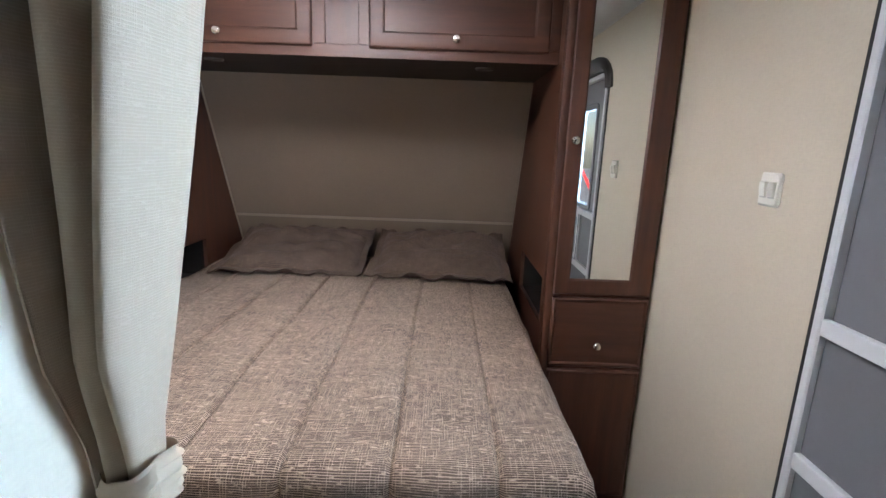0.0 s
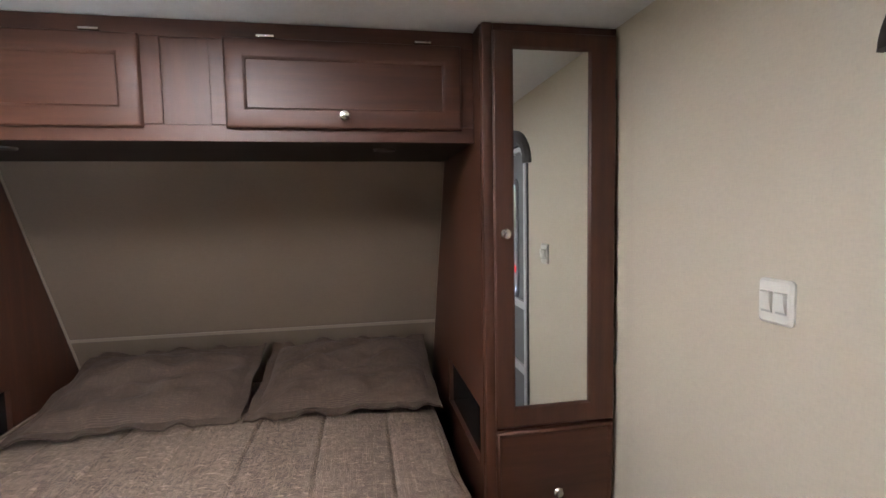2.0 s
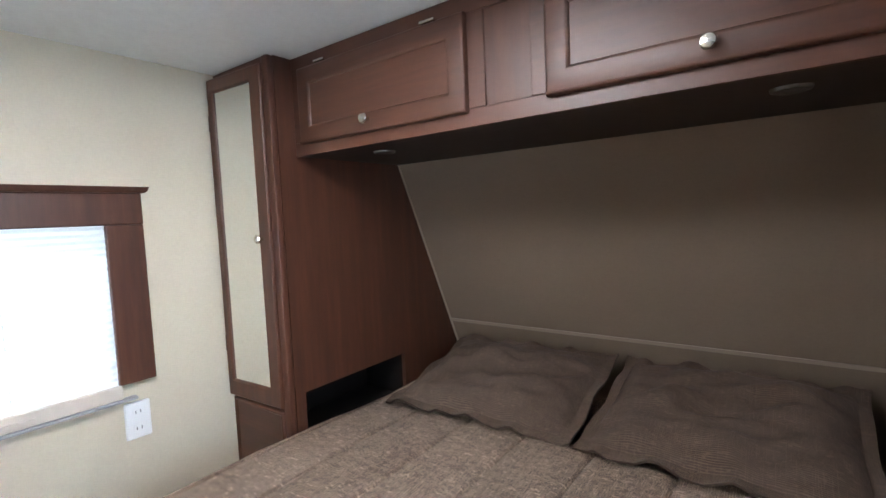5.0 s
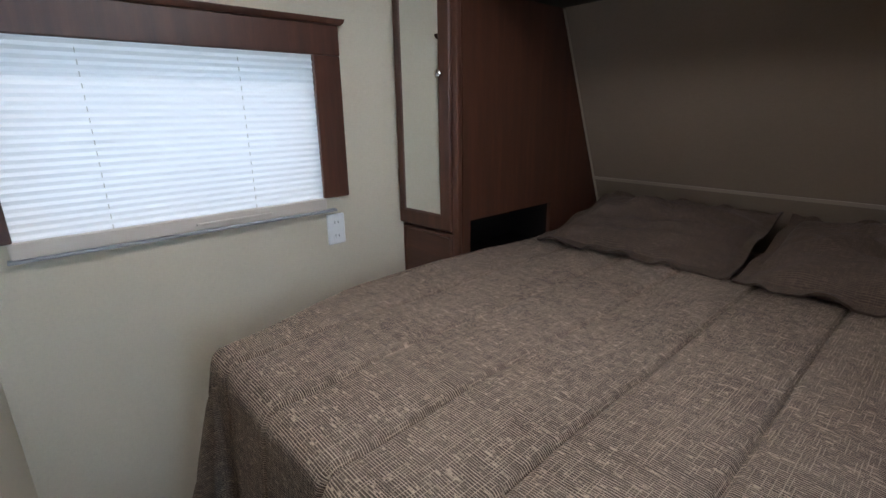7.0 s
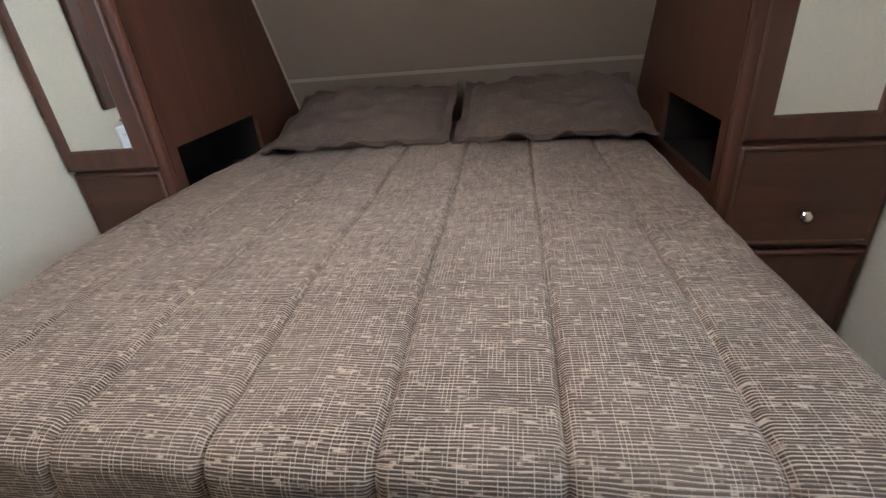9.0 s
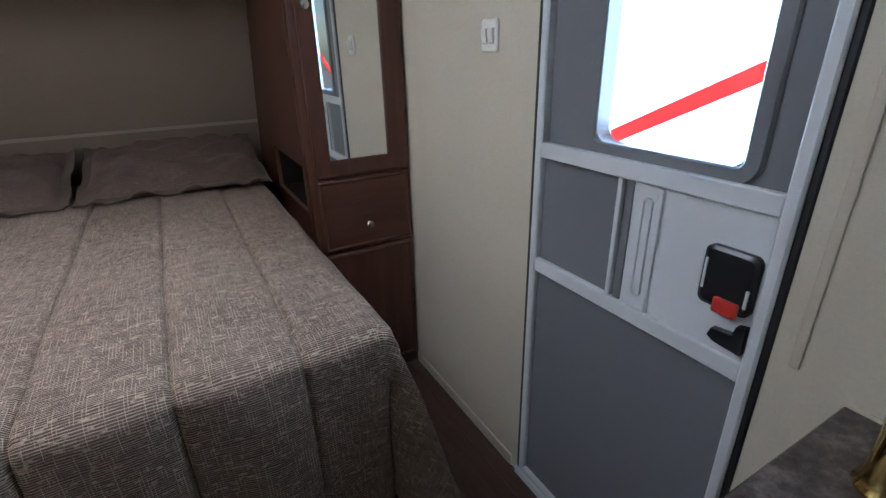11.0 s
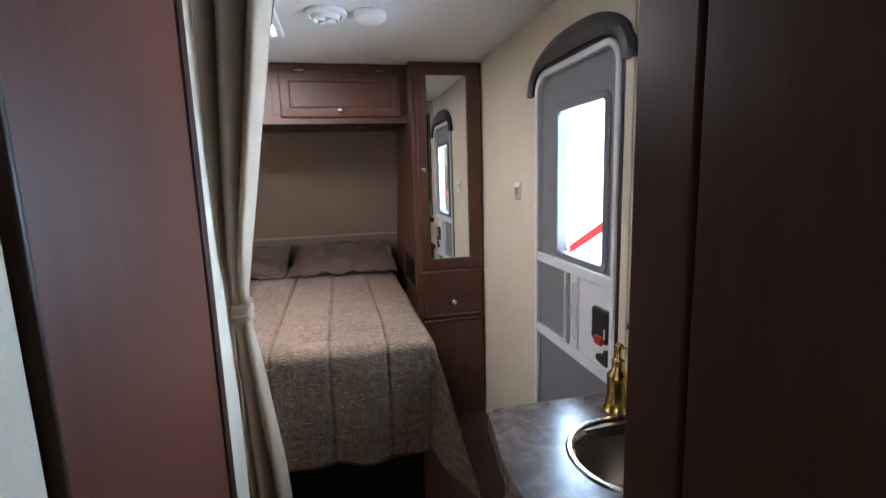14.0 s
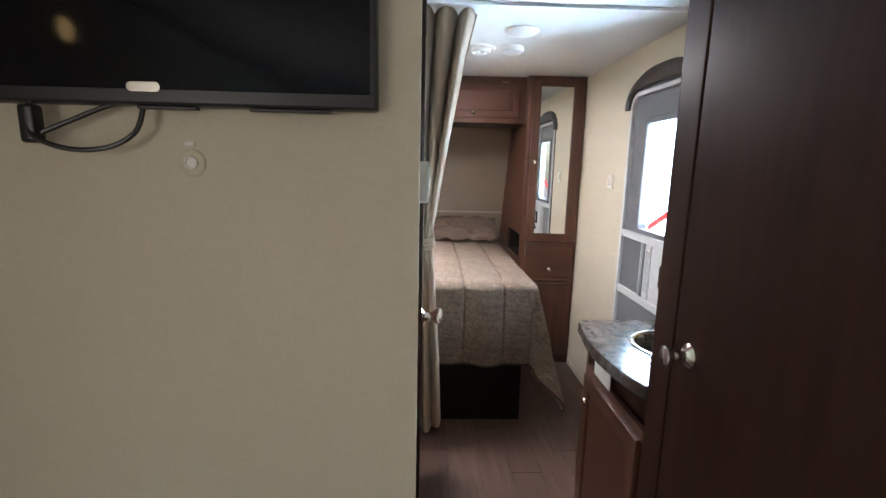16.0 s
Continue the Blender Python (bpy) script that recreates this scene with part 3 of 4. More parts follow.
# ---- wardrobes and overhead cabinet ----
def wardrobe(x0, x1, inner, mirror_x, knob_x, label):
    """inner: +1 where the bed lies on the +x side, -1 on the -x side."""
    w = thing("wardrobe", label, "wardrobe", "wardrobes beside the bed")
    bm = bmesh.new()
    face = 2.222
    side = (x1 - 0.018, x1) if inner > 0 else (x0, x0 + 0.018)
    yb = lambda z: nose_y(z) - 0.004
    zlo, zhi, ya, yc = 0.80, 0.985, 2.262, 2.78
    outer = [(face, 0), (yb(0), 0), (yb(TOP - 0.003), TOP - 0.003), (face, TOP - 0.003)]
    gap = [(ya, zlo), (yc, zlo), (yc, zhi), (ya, zhi)]
    loft(bm, [(gap, side[0]), (outer, side[0]), (outer, side[1]), (gap, side[1]), (gap, side[0])], lambda a, b, d: (d, a, b), False, False)
    part("side_panel", bm, CHERRY, w, "cherry side panel with a cubby opening")
    other = (x0, x0 + 0.012) if inner > 0 else (x1 - 0.012, x1)
    part("side_panel", prism(bmesh.new(), outer, *other, "x"), CHERRY, w)
    # cubby behind the opening, its shade put in by near-black boards
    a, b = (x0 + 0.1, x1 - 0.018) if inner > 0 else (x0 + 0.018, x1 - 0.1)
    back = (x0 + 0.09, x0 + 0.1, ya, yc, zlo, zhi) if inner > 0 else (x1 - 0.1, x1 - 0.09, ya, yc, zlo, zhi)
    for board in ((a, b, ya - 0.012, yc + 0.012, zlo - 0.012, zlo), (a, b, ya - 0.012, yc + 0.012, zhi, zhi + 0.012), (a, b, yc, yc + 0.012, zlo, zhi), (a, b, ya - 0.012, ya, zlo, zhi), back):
        part("cubby_board", boxes(board), DARKBOX, w, "cubby lining, near-black to stand for its shade")
    # face frame with a rounded post on the bed's side
    pa, pb = (x1 - 0.036, x1) if inner > 0 else (x0, x0 + 0.036)
    qa, qb = (x0, x0 + 0.018) if inner > 0 else (x1 - 0.018, x1)
    part("post", boxes((pa, pb, face - 0.026, face, 0, TOP - 0.003), bevel=0.008), CHERRY, w, "rounded cherry corner post")
    fr = bmesh.new()
    box(fr, qa, qb, face - 0.018, face, 0, TOP - 0.003, bevel=0.002)
    for lo, hi in ((0.0, 0.07), (0.62, 0.655), (0.925, 0.955), (2.07, TOP - 0.003)):
        box(fr, min(pb, qb), max(pa, qa), face - 0.018, face, lo, hi, bevel=0.002)
    part("face_frame", fr, CHERRY, w)
    da, db = (x0 + 0.008, x1 - 0.030) if inner > 0 else (x0 + 0.030, x1 - 0.008)
    place = front_y(face - 0.018)
    m0, m1, mz0, mz1 = mirror_x[0], mirror_x[1], 1.007, 2.034
    bm = bmesh.new()
    dz0, dz1 = 0.945, 2.082
    outer = lambda i: rect(da + i, db - i, dz0 + i, dz1 - i)
    glass = lambda i: rect(m0 - i, m1 + i, mz0 - i, mz1 + i)
    loft(bm, [(glass(0), 0), (outer(0), 0), (outer(0), 0.015), (outer(0.004), 0.019), (glass(0.006), 0.019), (glass(0.0), 0.014), (glass(0), 0)], place, False, False)
    door = part("mirror_door", bm, CHERRY, w)
    part("mirror", boxes((m0 - 0.004, m1 + 0.004, face - 0.018 - 0.011, face - 0.018 - 0.007, mz0 - 0.004, mz1 + 0.004)), MIRROR, door, "tall narrow mirror pane")
    knob(knob_x, face - 0.037, 1.519, door)
    hx = da - 0.003 if inner > 0 else db + 0.003
    for z in (1.14, 1.93):
        part("hinge", lathe(bmesh.new(), [(-0.028, 0.004), (0.028, 0.004)], (hx + (0.006 if inner > 0 else -0.006), face - 0.034, z), "z", 10), BLACK, door, "small dark hinge barrel")
    if inner > 0:
        door.matrix_basis = pose(db, face - 0.018, 0) @ pose(0, 0, 0, 0, 0, 2.5) @ pose(-db, 0.018 - face, 0)
    drawer = part("drawer_front", panel_door(bmesh.new(), da, db, 0.648, 0.932, place, 0.012), CHERRY_H, w)
    if inner < 0:
        knob((da + db) / 2 - 0.003, face - 0.037, 0.744, drawer)
    part("lower_door", panel_door(bmesh.new(), da, db, 0.06, 0.632, place, 0.012), CHERRY, w)
    return w


wardrobe(0.768, RIGHT - 0.002, -1, (0.857, 1.085), 0.824, "tall cherry wardrobe with mirrored door and one drawer")
wardrobe(LEFT + 0.002, -0.827, 1, (-1.128, -0.917), -0.895, "tall cherry wardrobe with mirrored door, beside the shaded window")

over = thing("overhead_cabinet", "cherry overhead cabinet with two lift-up doors above the bed head", "cabinet")
OX0, OX1, OF = -0.8265, 0.7675, 2.298
fr = bmesh.new()
for row in ((OX0, OX1, OF - 0.012, OF, 1.787, 1.832), (OX0, OX1, OF - 0.012, OF, 2.06, TOP - 0.003), (OX0, -0.765, OF - 0.012, OF, 1.832, 2.06),
            (-0.145, -0.085, OF - 0.012, OF, 1.832, 2.06), (0.035, 0.09, OF - 0.012, OF, 1.832, 2.06), (0.715, OX1, OF - 0.012, OF, 1.832, 2.06)):
    box(fr, *row, bevel=0.002)
part("face_frame", fr, CHERRY_H, over)
part("centre_panel", boxes((-0.09, 0.04, OF - 0.006, OF + 0.004, 1.825, 2.065)), CHERRY, over)
part("underside", boxes((OX0, OX1, OF, 2.795, 1.79, 1.802)), SHADED_UNDERBOARD, over, "plain underside panel, darkened to stand for its shade")
part("back_box", boxes((OX0, OX1, OF, OF + 0.006, 1.802, TOP - 0.004)), DARKBOX, over)
for x0, x1, kx in ((-0.778, -0.132, -0.464), (0.076, 0.726, 0.391)):
    d = part("door", panel_door(bmesh.new(), x0, x1, 1.822, 2.062, front_y(OF - 0.012), 0.052), CHERRY_H, over, "raised-frame lift-up door")
    knob(kx, OF - 0.031, 1.855, d)
    for hx in (x0 + 0.11, x1 - 0.11):
        part("hinge", boxes((hx - 0.024, hx + 0.024, OF - 0.03, OF - 0.012, 2.0635, 2.071), bevel=0.002), CHROME, d, "small bright hinge leaf")
puck = bmesh.new()
lathe(puck, [(0.0, 0.036), (-0.006, 0.034), (-0.008, 0.028), (-0.006, 0.024), (-0.006, 0.0)], (0, 0, 0), "z", 24)
puck_light = solo("puck_light", puck, PUCK, "small unlit nickel puck light under the overhead cabinet", "light", "puck lights")
puck_light.matrix_basis = pose(-0.567, 2.44, 1.7898)
copy_thing(puck_light, pose(0.508, 2.444, 1.7898))

# ---- bedroom window, shade, outlet, switch ----
win = thing("window_1", "dark cherry framed bedroom window behind a pleated shade", "window", kind="structure")
FX = LEFT
for z0, z1, y0, y1, dep in ((1.088, 1.585, WY1, 1.93, 0.02), (1.088, 1.585, 0.872, WY0, 0.02), (1.585, 1.684, 0.872, 1.93, 0.022)):
    part("window_frame", boxes((FX, FX + dep, y0, y1, z0, z1), bevel=0.004), CHERRY, win)
part("window_cap", loft(bmesh.new(), [([(FX, 0.868), (FX + 0.03, 0.868), (FX + 0.03, 1.938), (FX, 1.938)], 1.684), ([(FX, 0.864), (FX + 0.036, 0.864), (FX + 0.036, 1.944), (FX, 1.944)], 1.69),
     ([(FX, 0.862), (FX + 0.04, 0.862), (FX + 0.04, 1.948), (FX, 1.948)], 1.702)], lambda a, b, d: (a, b, d)), CHERRY, win, "projecting cherry cap moulding")
part("window_pane", boxes((FX - 0.05, FX - 0.046, WY0, WY1, WZ0, WZ1)), GLASS, win).visible_shadow = False

shade = thing("window_shade", "closed white pleated shade glowing with daylight", "window shade")
bm = bmesh.new()
zs = [1.592 - k * (1.592 - 1.075) / 52 for k in range(53)]
cols = [WY0 - 0.004 + k * (WY1 - WY0 + 0.003) / 12 for k in range(13)]
rows = [[bm.verts.new((FX + 0.008 + 0.0045 * (k % 2) + 0.0015 * noise.noise(Vector((y * 5, k * 0.4, 0))), y, z)) for y in cols] for k, z in enumerate(zs)]
for a, b in zip(rows, rows[1:]):
    for j in range(12):
        bm.faces.new((a[j], a[j + 1], b[j + 1], b[j]))
part("pleats", bm, SHADE, shade).data.shade_flat()
part("bottom_rail", boxes((FX + 0.002, FX + 0.022, WY0 - 0.012, 1.832, 1.046, 1.090), bevel=0.004), RAILBEIGE, shade, "beige plastic bottom rail")
part("sill_bead", boxes((FX, FX + 0.026, WY0 - 0.02, 1.87, 1.036, 1.045), bevel=0.002), RAILGREY, shade, "thin grey bead under the rail")
for y in (1.17, 1.575):
    stitches = bmesh.new()
    for k in range(17):
        low_end = 1.09 + k * 0.0288
        lathe(stitches, [(low_end, 0.0014), (low_end + 0.013, 0.0014)], (FX + 0.0145, y, 0), "z", 6)
    part("cord", stitches, FAINT, shade, "pale cord threaded in and out of the pleats")
part("rail_grip", boxes((FX + 0.022, FX + 0.03, 1.38, 1.62, 1.062, 1.07), bevel=0.002), RAILBEIGE, shade, "raised grip on the rail")

outlet = thing("wall_outlet", "white duplex outlet plate on the wall under the window", "outlet")
plate = part("plate", loft(bmesh.new(), [(rounded(1.834, 1.908, 0.903, 1.022, 0.006, 3), 0), (rounded(1.834, 1.908, 0.903, 1.022, 0.006, 3), 0.003), (rounded(1.838, 1.904, 0.907, 1.018, 0.005, 3), 0.006)], front_xp(LEFT)), COOLWHITE, outlet)
for z in (0.936, 0.989):
    part("socket", loft(bmesh.new(), [(rounded(1.855, 1.887, z - 0.014, z + 0.014, 0.01, 4), 0.005), (rounded(1.855, 1.887, z - 0.014, z + 0.014, 0.01, 4), 0.008)], front_xp(LEFT)), COOLWHITE, outlet)
    for y in (1.864, 1.878):
        part("slot", boxes((LEFT + 0.0075, LEFT + 0.0085, y - 0.001, y + 0.001, z - 0.004, z + 0.006)), BLACK, outlet)

switch = thing("light_switch", "cream double rocker light switch on the wall", "switch")
part("plate", loft(bmesh.new(), [(rounded(1.603, 1.677, 1.363, 1.447, 0.009, 4), 0), (rounded(1.603, 1.677, 1.363, 1.447, 0.009, 4), 0.005), (rounded(1.608, 1.672, 1.368, 1.442, 0.008, 4), 0.009)], front_x(RIGHT)), WHITEPLASTIC, switch)
for y in (1.625, 1.655):
    part("rocker", loft(bmesh.new(), [(rect(y - 0.0115, y + 0.0115, 1.387, 1.424), 0.008), (rect(y - 0.0115, y + 0.0115, 1.389, 1.424), 0.0125), (rect(y - 0.0105, y + 0.0105, 1.408, 1.423), 0.0165)], front_x(RIGHT)), WHITEPLASTIC, switch)
    part("slot", boxes((RIGHT - 0.0105, RIGHT - 0.0088, y - 0.011, y + 0.011, 1.384, 1.388)), FAINT, switch)

# ---- entry door ----
door = thing("door_1", "grey entry door with white screen-door frame and bright window", "door", kind="structure")
P = front_x(RIGHT)
part("seal", round_frame(bmesh.new(), 0.802, 1.442, 0.022, 1.9, (0.02, 0.02, 0.1, 0.1), 0.03, P, -0.03, 0.004), RUBBER, door, "black rubber seal")
part("screen_frame", round_frame(bmesh.new(), 0.815, 1.424, 0.035, 1.885, (0.02, 0.02, 0.085, 0.085), 0.024, P, -0.012, 0.012, 0.004), WHITEMETAL, door, "white aluminium frame")
for z0, z1 in ((1.118, 1.156), (0.802, 0.84)):
    part("rail", boxes((RIGHT - 0.010, RIGHT + 0.008, 0.838, 1.401, z0, z1), bevel=0.003), WHITEMETAL, door)
part("stile", boxes((RIGHT - 0.006, RIGHT + 0.008, 1.146, 1.158, 0.84, 1.118), bevel=0.002), WHITEMETAL, door)
# no stile itself: grey strip standing for the screen beside the sliding panel
part("stile", boxes((RIGHT - 0.004, RIGHT + 0.006, 1.118, 1.136, 0.84, 1.118), bevel=0.002), SCREENGREY, door)
# outer door leaf with its window opening
GY0, GY1, GZ0, GZ1 = 0.918, 1.246, 1.178, 1.716
leaf = bmesh.new()
loft(leaf, [(rounded(GY0, GY1, GZ0, GZ1, 0.03), -0.012), (rounded(0.822, 1.418, 1.1, 1.88, (0.002, 0.002, 0.08, 0.08)), -0.012),
            (rounded(0.822, 1.418, 1.1, 1.88, (0.002, 0.002, 0.08, 0.08)), -0.05), (rounded(GY0, GY1, GZ0, GZ1, 0.03), -0.05), (rounded(GY0, GY1, GZ0, GZ1, 0.03), -0.012)], P, False, False)
part("upper_panel", leaf, SCREENGREY, door, "grey upper panel behind the screen")
part("window_frame", round_frame(bmesh.new(), GY0 - 0.03, GY1 + 0.03, GZ0 - 0.03, GZ1 + 0.03, 0.045, 0.032, P, -0.012, -0.004, 0.004), SCREENGREY, door, "rounded grey window surround")
part("window_pane", boxes((RIGHT + 0.03, RIGHT + 0.034, GY0 - 0.005, GY1 + 0.005, GZ0 - 0.005, GZ1 + 0.005)), GLASS, door).visible_shadow = False
part("middle_panel", boxes((RIGHT + 0.006, RIGHT + 0.03, 1.118, 1.412, 0.82, 1.14)), SCREENGREY, door, "grey screen panel")
slider = part("slide_panel", boxes((RIGHT - 0.001, RIGHT + 0.02, 0.834, 1.118, 0.836, 1.122), bevel=0.002), WHITEMETAL, door, "white sliding panel beside the latch")
part("rib", boxes((RIGHT - 0.008, RIGHT - 0.001, 1.046, 1.058, 0.842, 1.116), bevel=0.002), WHITEMETAL, slider)
part("finger_pull", round_frame(bmesh.new(), 1.068, 1.092, 0.87, 1.09, 0.01, 0.004, P, 0.0, 0.006, 0.001), WHITEMETAL, slider)
part("lower_panel", boxes((RIGHT + 0.004, RIGHT + 0.03, 0.83, 1.412, 0.045, 0.815)), SCREENGREY, door, "grey lower panel")
latch = part("latch", loft(bmesh.new(), [(rounded(0.845, 0.94, 0.93, 1.045, 0.014, 4), 0.0), (rounded(0.845, 0.94, 0.93, 1.045, 0.014, 4), 0.012), (rounded(0.852, 0.933, 0.937, 1.038, 0.012, 4), 0.016)], P), BLACK, door, "black plastic latch housing")
part("latch_lever", boxes((RIGHT - 0.026, RIGHT - 0.014, 0.86, 0.905, 0.925, 0.955), bevel=0.005), REDCLIP, latch, "red release lever")
part("latch_slot", boxes((RIGHT - 0.0185, RIGHT - 0.0155, 0.93, 0.9345, 0.96, 1.02), (RIGHT - 0.0185, RIGHT - 0.0155, 0.85, 0.856, 0.95, 0.985), bevel=0.001), WHITEMETAL, latch)
part("thumb_lever", prism(bmesh.new(), [(0.842, 0.86), (0.842, 0.915), (0.858, 0.912), (0.862, 0.892), (0.9, 0.888), (0.905, 0.872), (0.892, 0.864)], RIGHT - 0.016, RIGHT, "x"), BLACK, door, "black thumb lever")
part("threshold", boxes((RIGHT - 0.012, RIGHT + 0.05, 0.802, 1.442, 0.0, 0.03), bevel=0.003), WHITEMETAL, door, "white metal threshold")


def arch(half, rise, base, power, root, n=40):
    out = []
    for k in range(n + 1):
        s = -math.cos(math.pi * k / n)
        out.append((1.112 + half * s, base + rise * max(1 - abs(s) ** power, 0) ** root))
    return out


valance = bmesh.new()
hi, lo = arch(0.37, 0.185, 1.80, 2.6, 0.5), arch(0.318, 0.10, 1.80, 5.0, 0.4)
rings = []
for f, d in ((0.0, 0.0), (0.0, 0.012), (0.25, 0.026), (0.7, 0.03), (1.0, 0.02), (1.0, 0.0)):
    rings.append([valance.verts.new((RIGHT - d, a + (c - a) * f, b + (e - b) * f)) for (a, b), (c, e) in zip(hi, lo)])
for r0, r1 in zip(rings, rings[1:] + rings[:1]):
    for k in range(len(hi) - 1):
        valance.faces.new((r0[k], r0[k + 1], r1[k + 1], r1[k]))
valance.faces.new([r[0] for r in rings]), valance.faces.new([r[-1] for r in rings])
solo("door_arch", valance, BROWNTRIM, "dark brown arched plastic trim over the entry door", "door trim")

# ---- curtain across the corridor ----
track = thing("curtain_track", "white ceiling track for the privacy curtain", "curtain track")
part("rail", boxes((BX, RIGHT, 0.757, 0.777, TOP - 0.014, TOP), bevel=0.003), COOLWHITE, track)
curtain = thing("curtain", "beige privacy curtain tied back beside the bathroom door", "curtain")


def curtain_edges(z):
    """Left edge, right edge, fold depth and middle of the bunched cloth at a height."""
    rows = ((0.20, 0.046, 0.160, 0.080, 0.985), (0.6, 0.046, 0.141, 0.064, 0.950), (0.99, 0.048, 0.111, 0.042, 0.888), (1.09, 0.054, 0.102, 0.027, 0.865), (1.15, 0.056, 0.098, 0.022, 0.862),
            (1.21, 0.056, 0.101, 0.027, 0.858), (1.3, 0.056, 0.115, 0.048, 0.850), (1.6, 0.056, 0.166, 0.066, 0.846), (1.93, 0.058, 0.226, 0.074, 0.850), (2.1, 0.058, 0.268, 0.070, 0.850))
    for (z0, *a), (z1, *b) in zip(rows, rows[1:]):
        if z <= z1:
            f = (z - z0) / (z1 - z0)
            return [p + (q - p) * f for p, q in zip(a, b)]
    return rows[-1][1:]


bm = bmesh.new()
uvs = bm.loops.layers.uv.new("cloth")
NS, NZ, FOLDS = 220, 90, 2.55
grid = []
for i in range(NZ + 1):
    z = 0.20 + (2.097 - 0.20) * i / NZ
    xl, xr, amp, middle = curtain_edges(z)
    row = []
    for j in range(NS + 1):
        s = j / NS
        ph = 2 * math.pi * FOLDS * s - 1.5 + 0.35 * math.sin(2.2 * z) * s + 0.6 * math.sin(5 * s + 0.8 * z * s)
        a = amp * (0.95 + 0.2 * math.sin(7 * s + 1.3 * z)) * (1 - 0.5 * s * s)
        x = xl + (xr - xl) * s + 0.011 * math.cos(ph) * min(amp / 0.04, 1) * math.sin(math.pi * s) ** 0.5
        y = middle + a * math.sin(ph) + 0.010 * noise.noise(Vector((s * 6, z * 3, 0))) + 0.006 * math.sin(19 * s + 1.5 * z) * min(amp / 0.06, 1)
        x = max(x, BX + 0.006) if y < BY1 + 0.008 else x
        row.append(bm.verts.new((x, y, z + 0.012 * math.sin(9 * s) * (i == 0))))
    grid.append(row)
for i in range(NZ):
    for j in range(NS):
        f = bm.faces.new((grid[i][j], grid[i][j + 1], grid[i + 1][j + 1], grid[i + 1][j]))
        for loop, (a, b) in zip(f.loops, ((i, j), (i, j + 1), (i + 1, j + 1), (i + 1, j))):
            loop[uvs].uv = (1.3 * b / NS, 1.9 * a / NZ)
cloth = part("cloth", bm, DRAPE, curtain)
cm = cloth.modifiers.new("thickness", "SOLIDIFY")
cm.thickness = 0.002
bm = bmesh.new()
rings = []
for k in range(15):
    f = k / 14
    swell = 0.004 * math.sin(math.pi * f) + 0.0025 * math.sin(k * 2.4)
    ring = rounded(0.058 - 0.3 * swell, 0.106 + swell, 0.832 - swell, 0.896 + swell, 0.020, 10)
    rings.append(([(a + 0.0035 * noise.noise(Vector((a * 60, b * 60, f * 5))), b + 0.0035 * noise.noise(Vector((b * 70, a * 50, f * 6 + 3)))) for a, b in ring], 1.122 + 0.06 * f))
loft(bm, rings, lambda a, b, d: (a, b, d + 0.16 * (a - 0.1) + 0.006 * math.sin(b * 90)), False, False)
part("tieback", bm, DRAPE, curtain, "beige cloth tieback band")

# ---- bathroom door, thermostat ----
bath = thing("door_2", "closed reddish-brown bathroom door with nickel knob", "door", kind="structure")
part("slab", boxes((BX - 0.032, BX + 0.002, 0.080, 0.662, 0.015, 1.962), bevel=0.003), DOORWOOD, bath)
part("jamb", boxes((BX - 0.042, BX + 0.010, 0.066, 0.077, 0, 1.99), (BX - 0.042, BX + 0.010, 0.066, 0.708, 1.966, 1.99), bevel=0.003), PLUM, bath, "dark brown jamb")
part("jamb", boxes((BX - 0.042, BX + 0.006, 0.666, 0.708, 0, 1.966), bevel=0.002), PLUM, bath, "dark brown jamb")


def door_knob(x, y, z, sign, parent):
    prof = [(0, 0.031), (0.004, 0.031), (0.009, 0.026), (0.016, 0.014), (0.03, 0.0115), (0.038, 0.014), (0.048, 0.022), (0.056, 0.0255), (0.064, 0.0245), (0.067, 0.018), (0.068, 0.004)]
    return part("door_knob", lathe(bmesh.new(), [(sign * d, r) for d, r in prof], (x, y, z), "x", 24), CHROME, parent, "flared satin nickel door knob")


door_knob(BX + 0.002, 0.129, 1.055, 1, bath)

therm = thing("thermostat", "cream wall thermostat with round face and small display", "thermostat")
TX, TY, TZ = BX - 0.005, -0.078, 1.449
part("case", loft(bmesh.new(), [(rounded(TY - 0.042, TY + 0.042, TZ - 0.046, TZ + 0.046, 0.004, 3), 0), (rounded(TY - 0.042, TY + 0.042, TZ - 0.046, TZ + 0.046, 0.004, 3), 0.024), (rounded(TY - 0.039, TY + 0.039, TZ - 0.043, TZ + 0.043, 0.004, 3), 0.027)], front_xp(TX)), WHITEPLASTIC, therm)
part("dial", lathe(bmesh.new(), [(0.026, 0.035), (0.029, 0.0345), (0.030, 0.032), (0.0285, 0.030), (0.0285, 0.0)], (TX, TY, TZ), "x", 32), WHITEPLASTIC, therm, "round cream face")
part("display", boxes((TX + 0.0283, TX + 0.0297, TY - 0.002, TY + 0.016, TZ - 0.014, TZ + 0.014)), LCD, therm, "small grey display")
part("button", boxes((TX + 0.028, TX + 0.031, TY + 0.021, TY + 0.027, TZ - 0.01, TZ + 0.01), bevel=0.001), WHITEPLASTIC, therm)
for z in (-0.022, 0.022):
    part("print", boxes((TX + 0.0285, TX + 0.0292, TY - 0.018, TY + 0.008, TZ + z - 0.001, TZ + z + 0.001)), FAINT, therm)

